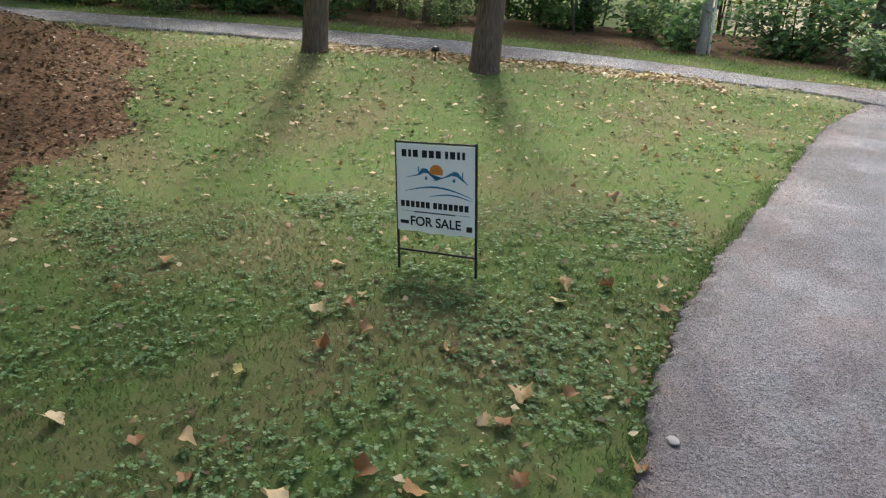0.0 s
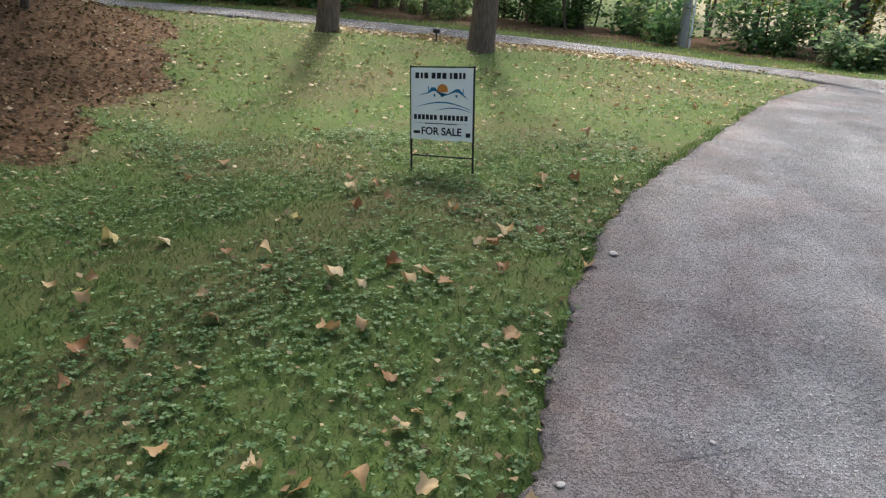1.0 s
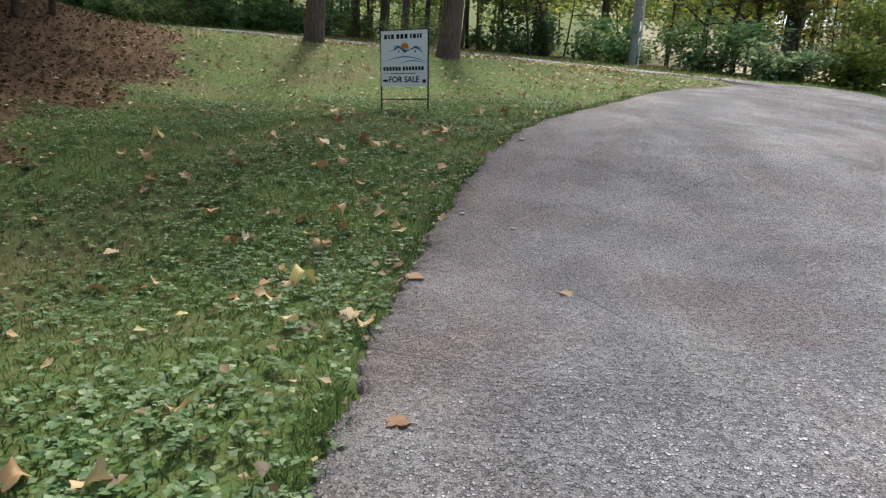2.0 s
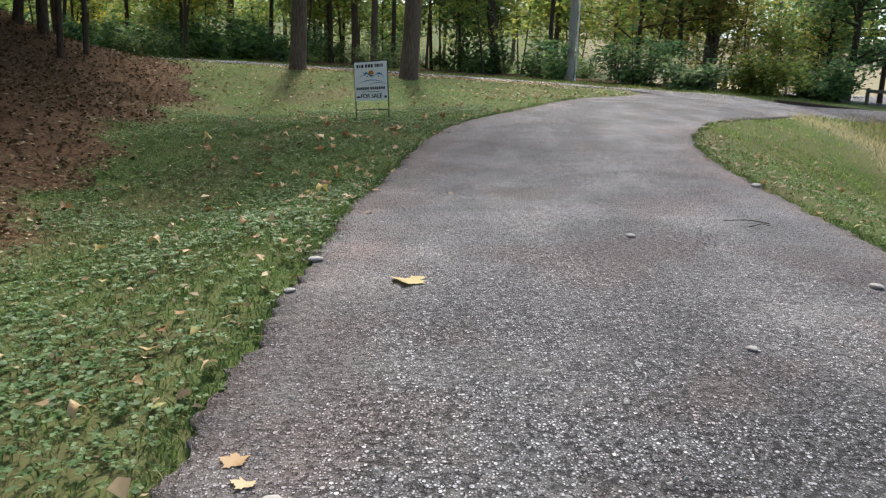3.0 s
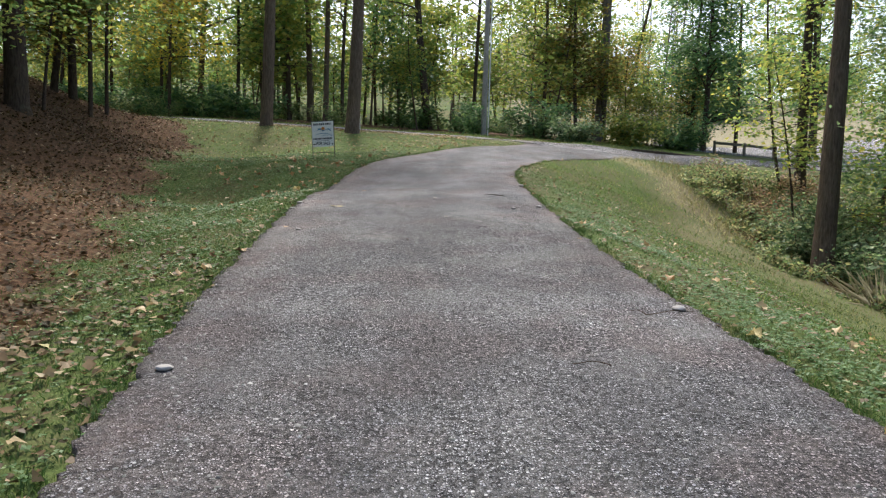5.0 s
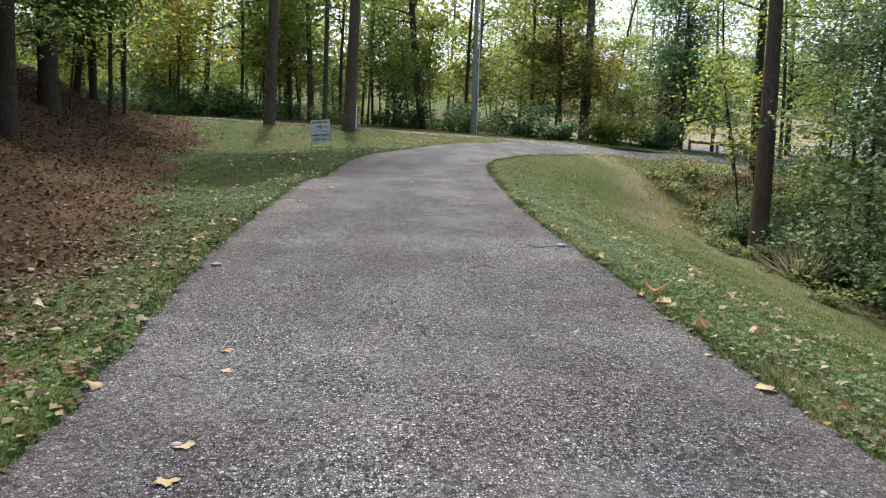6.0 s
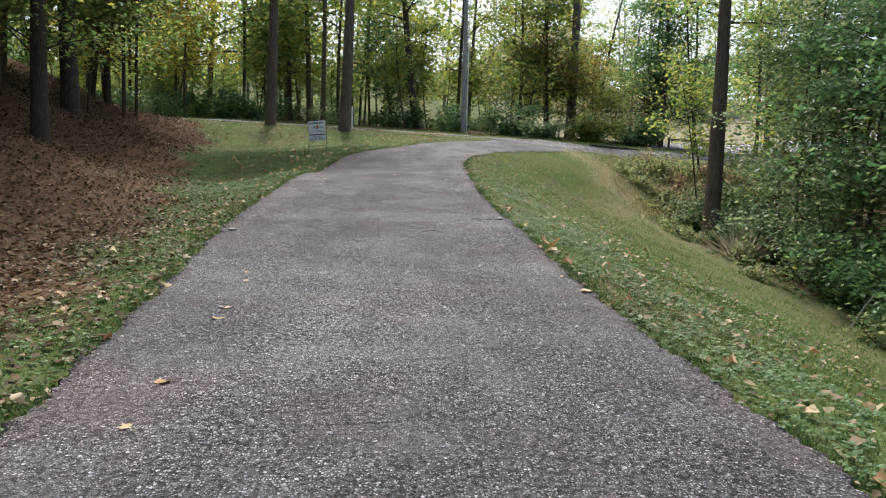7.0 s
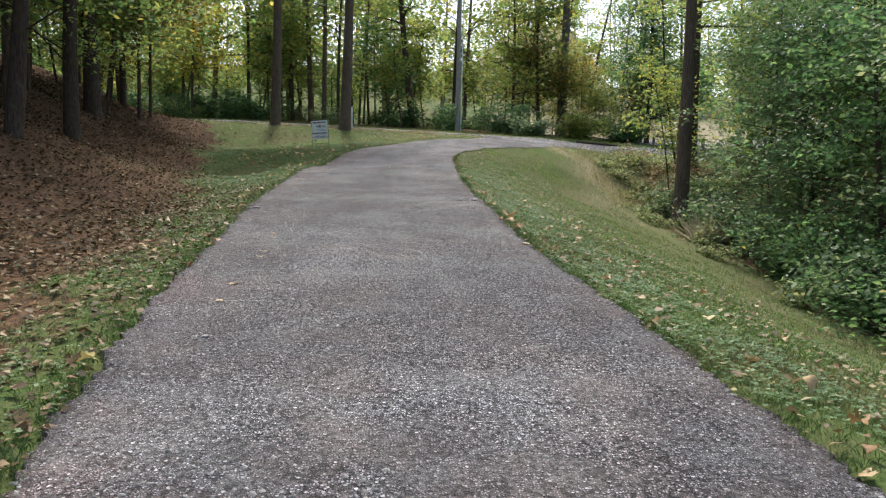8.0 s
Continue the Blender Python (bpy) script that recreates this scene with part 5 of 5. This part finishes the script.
x, y = lawn_spots(r, 72000, -13, 0, -23, 9, lambda x, y: litter_at(x, y) * np.clip(1.15 - (litter_line(y) - x) / 11, 0.15, 1))
v, f = lying(r, x, y, r.uniform(0.035, 0.085, len(x)), 0.06, 0.6)
tagged(place("leaf_litter", mesh_of("leaf_litter", v, f), LITTER), "thick brown leaf litter covering the bank", "leaf litter", kind="stuff")
x, y = lawn_spots(r, 70000, -7, 7.5, -23, 10, lambda x, y: (0.2 + 0.25 * (x > 3.5) + 0.85 * np.exp(-np.abs(paved(x, y)) / 0.16) + 0.3 * (1 - smooth(-13, -8, y)) * (x < 1.2) + 0.6 * np.exp(-(((litter_line(y) - x) / 0.7) ** 2)) * (y < 8) + 1.0 * np.exp(-(((y - road_near(x) + 0.7) / 0.7) ** 2)) * (np.abs(x + 1) < 3.5)) * (1 - 0.8 * litter_at(x, y)))
v, f = lying(r, x, y, 0.018 + 0.055 * r.uniform(0, 1, len(x)) ** 1.8, 0.05, 0.7)
m = place("scattered_leaves", mesh_of("scattered_leaves", v, f), leaf_material("small_dry_leaves", [(0.0, (0.06, 0.032, 0.018)), (0.4, (0.19, 0.11, 0.06)), (0.75, (0.33, 0.23, 0.135)), (0.95, (0.48, 0.39, 0.26)), (1.0, (0.40, 0.36, 0.12))], 0.15, 0.25))
tagged(m, "small dry leaves scattered over the lawn", "leaves", kind="stuff")

# brown leaves caught in the thin verge below the bank
x, y = lawn_spots(r, 17000, -1.6, 1.9, -23.5, -9, lambda x, y: (1 - smooth(-13, -9, y)) * (0.35 + 0.6 * patchy(x, y, 0.5, 6)))
v, f = lying(r, x, y, 0.025 + 0.06 * r.uniform(0, 1, len(x)) ** 1.6, 0.05, 0.7)
m = place("verge_leaves", mesh_of("verge_leaves", v, f), leaf_material("verge_leaves", [(0.0, (0.025, 0.014, 0.008)), (0.45, (0.085, 0.047, 0.023)), (0.75, (0.19, 0.115, 0.06)), (1.0, (0.44, 0.34, 0.21))], 0.12, 0.2, sheen=0.7))
tagged(m, "brown leaves caught in thin grass beside the drive", "leaves", kind="stuff")
# paler leaves over the lawn by the lane, and a thick strip of them between the two lawn trees
x, y = lawn_spots(r, 3800, -9, 9, 2.0, 10.5, lambda x, y: (0.25 + 0.75 * patchy(x, y, 1.4, 2)) * smooth(1.5, 6.5, y) * (1 - litter_at(x, y)))
x2, y2 = lawn_spots(r, 9000, -3.2, 4.2, 7.6, 11.0, lambda x, y: np.exp(-(((y - road_near(x) + 0.75) / 0.5) ** 2)))
v, f = joined([lying(r, x, y, r.uniform(0.05, 0.11, len(x)), 0.06, 0.7), lying(r, x2, y2, r.uniform(0.05, 0.12, len(x2)), 0.05, 0.7)])
m = place("lane_leaves", mesh_of("lane_leaves", v, f), leaf_material("lane_leaves", [(0.0, (0.16, 0.08, 0.045)), (0.35, (0.36, 0.22, 0.11)), (0.7, (0.50, 0.38, 0.20)), (1.0, (0.58, 0.50, 0.30))], 0.15, 0.25))
tagged(m, "dry tan leaves strewn over the lawn beside the lane", "leaves", kind="stuff")

# ---- loose chips, stones and twigs on the drive ----
def pebbles(r, x, y, z, size):
    n = len(x)
    a = np.linspace(0, 2 * np.pi, 6)[:-1]
    yaw = r.uniform(0, 6.28, n)
    rad = size[:, None] * r.uniform(0.4, 1.35, (n, 5)) * 0.5
    ring = np.stack([x[:, None] + np.cos(a + yaw[:, None]) * rad, y[:, None] + np.sin(a + yaw[:, None]) * rad * 0.8, np.repeat((z - 0.001)[:, None], 5, 1)], -1)
    high = ring.copy()
    high[..., :2] = (ring[..., :2] - np.stack([x, y], 1)[:, None]) * 0.6 + np.stack([x, y], 1)[:, None]
    high[..., 2] = (z + size * r.uniform(0.10, 0.26, n))[:, None] + r.normal(0, 0.0008, (n, 5))
    corners = np.concatenate([ring, high], 1).reshape(-1, 3)
    q = np.arange(n)[:, None] * 10
    k = [[j, (j + 1) % 5, 5 + (j + 1) % 5, 5 + j] for j in range(5)]
    tri = [t for a_, b_, c_, d_ in k for t in ((a_, b_, c_), (a_, c_, d_))] + [(5, 6, 7), (5, 7, 8), (5, 8, 9)]
    return corners, np.concatenate([q + [t] for t in tri])


CHIPS = leaf_material("stone_chips", [(0.0, (0.10, 0.10, 0.105)), (0.45, (0.19, 0.188, 0.19)), (0.85, (0.30, 0.295, 0.295)), (1.0, (0.50, 0.49, 0.48))], 0.0, 0.3)
x, y = r.uniform(0.4, 4.6, 24000), -22.5 + 14 * r.uniform(0, 1, 24000) ** 1.6
keep = (paved(x, y) > 0.02) & (patchy(x, y, 0.6, 4) + 0.5 * patchy(x, y, 0.17, 9) > r.uniform(0.35, 1.15, 24000))
x, y = x[keep], y[keep]
s_ = np.clip((x - left_edge(y)) / (right_edge(y) - left_edge(y)), 0, 1)
z = height(x, y) + 0.012 + 0.02 * (1 - (2 * s_ - 1) ** 2) + 0.006 * np.sin(1.9 * x) * np.sin(1.3 * y)
v, f = pebbles(r, x, y, z, 0.007 + 0.024 * r.uniform(0, 1, len(x)) ** 2.4)
tagged(place("loose_chips", mesh_of("loose_chips", v, f), CHIPS), "pale stone chips bedded in the driveway surface", "gravel", kind="stuff")

for x, y, size in [(1.24, -1.45, .09), (.58, -7.31, .10), (2.49, -6.69, .08), (4.1, -4.82, .12), (.56, -7.82, .07), (2.57, -8.35, .06), (4.0, -12.2, .12), (.9, -9.38, .07), (3.56, -7.53, .09), (3.95, -7.3, .11), (1.89, -18.96, .05), (.91, -13.42, .10), (1.44, -3.1, .04), (1.1, -3.63, .05), (.78, -3.4, .05), (1.62, -16.43, .05)]:
    bm = bmesh.new()
    bmesh.ops.create_icosphere(bm, subdivisions=2, radius=0.5)
    for vert in bm.verts:
        vert.co *= 1 + 0.22 * noise.noise(vert.co * 2.2 + Vector((x, y, 0)) * 3)
        vert.co.x *= 1.2
        vert.co.z *= 0.5
    stone = part("stone", bm, STONE, None)
    stone.matrix_basis = pose(x, y, drive_top(x, y) + size * 0.1, 0, 0, r.uniform(0, 360)) @ Matrix.Scale(size * 0.7, 4)
    tagged(stone, "small pale stone lying on the drive", "stone", "loose stones")
for x, y, long, turn in [(3.9, -12.3, .42, 20), (3.67, -12.31, .14, 120), (3.09, -13.29, .2, 175), (2.09, -9.93, .15, 100), (3.42, -6.2, .34, 165), (3.5, -6.3, .2, 20)]:
    s = np.linspace(-0.5, 0.5, 7)
    v, q = tube(np.stack([s * long, 0.04 * long * np.sin(7 * s), 0.006 + 0.01 * np.cos(5 * s)], 1), np.linspace(0.0035, 0.002, 7), 6)
    twig = place("twig", mesh_of("twig", v, q, True), BARK_DARK)
    twig.matrix_basis = pose(x, y, drive_top(x, y) + 0.004, 0, 0, turn)
    tagged(twig, "dark thin twig lying on the drive", "twig", "twigs on the drive")

# dry pale grass tuft and bare sticks at the foot of the ditch tree
tuft = tagged(empty("dry_tuft", 11.0, -4.9, at_ground(11.0, -4.9)), "pale dead grass tuft beside the ditch tree", "dry grass")
n = 230
a, lean = r.uniform(0, 6.28, n), np.abs(r.normal(0.1, 0.6, n))
foot = np.stack([np.cos(a), np.sin(a), np.zeros(n)], 1) * (r.uniform(0, 0.45, n))[:, None]
tall = r.uniform(0.35, 1.1, n)
tip = foot + np.stack([np.cos(a) * np.sin(lean), np.sin(a) * np.sin(lean), np.cos(lean)], 1) * tall[:, None]
side = np.stack([-np.sin(a), np.cos(a), np.zeros(n)], 1) * 0.012
mid = (foot + tip) / 2 + np.array([0, 0, 0.06])
corners = np.stack([foot, mid + side, tip, mid - side], 1).reshape(-1, 3)
q = np.arange(n)[:, None] * 4
tagged(place("dead_grass", mesh_of("dead_grass", corners, np.concatenate([q + [[0, 1, 2]], q + [[0, 2, 3]]])), leaf_material("bleached_grass", [(0.0, (0.40, 0.34, 0.24)), (1.0, (0.66, 0.60, 0.47))], 0.25, 0.2), tuft), kind="stuff")
for k, (x, y, long, up, turn) in enumerate([(9.9, -10.6, 1.7, 40, 20), (10.2, -12.2, 1.2, 50, -30), (10.7, -3.6, 1.1, 14, 60)]):
    v, q = tube(np.stack([np.linspace(0, long, 8), 0.05 * np.sin(np.linspace(0, 4, 8)), np.zeros(8)], 1), np.linspace(0.018, 0.008, 8), 6)
    stick = place("dead_stick", mesh_of("dead_stick", v, q, True), POLE_WOOD)
    stick.matrix_basis = pose(x, y, at_ground(x, y) + 0.02, 0, -up, turn)
    tagged(stick, "bare pale dead stick poking from the thicket", "stick", "dead sticks")
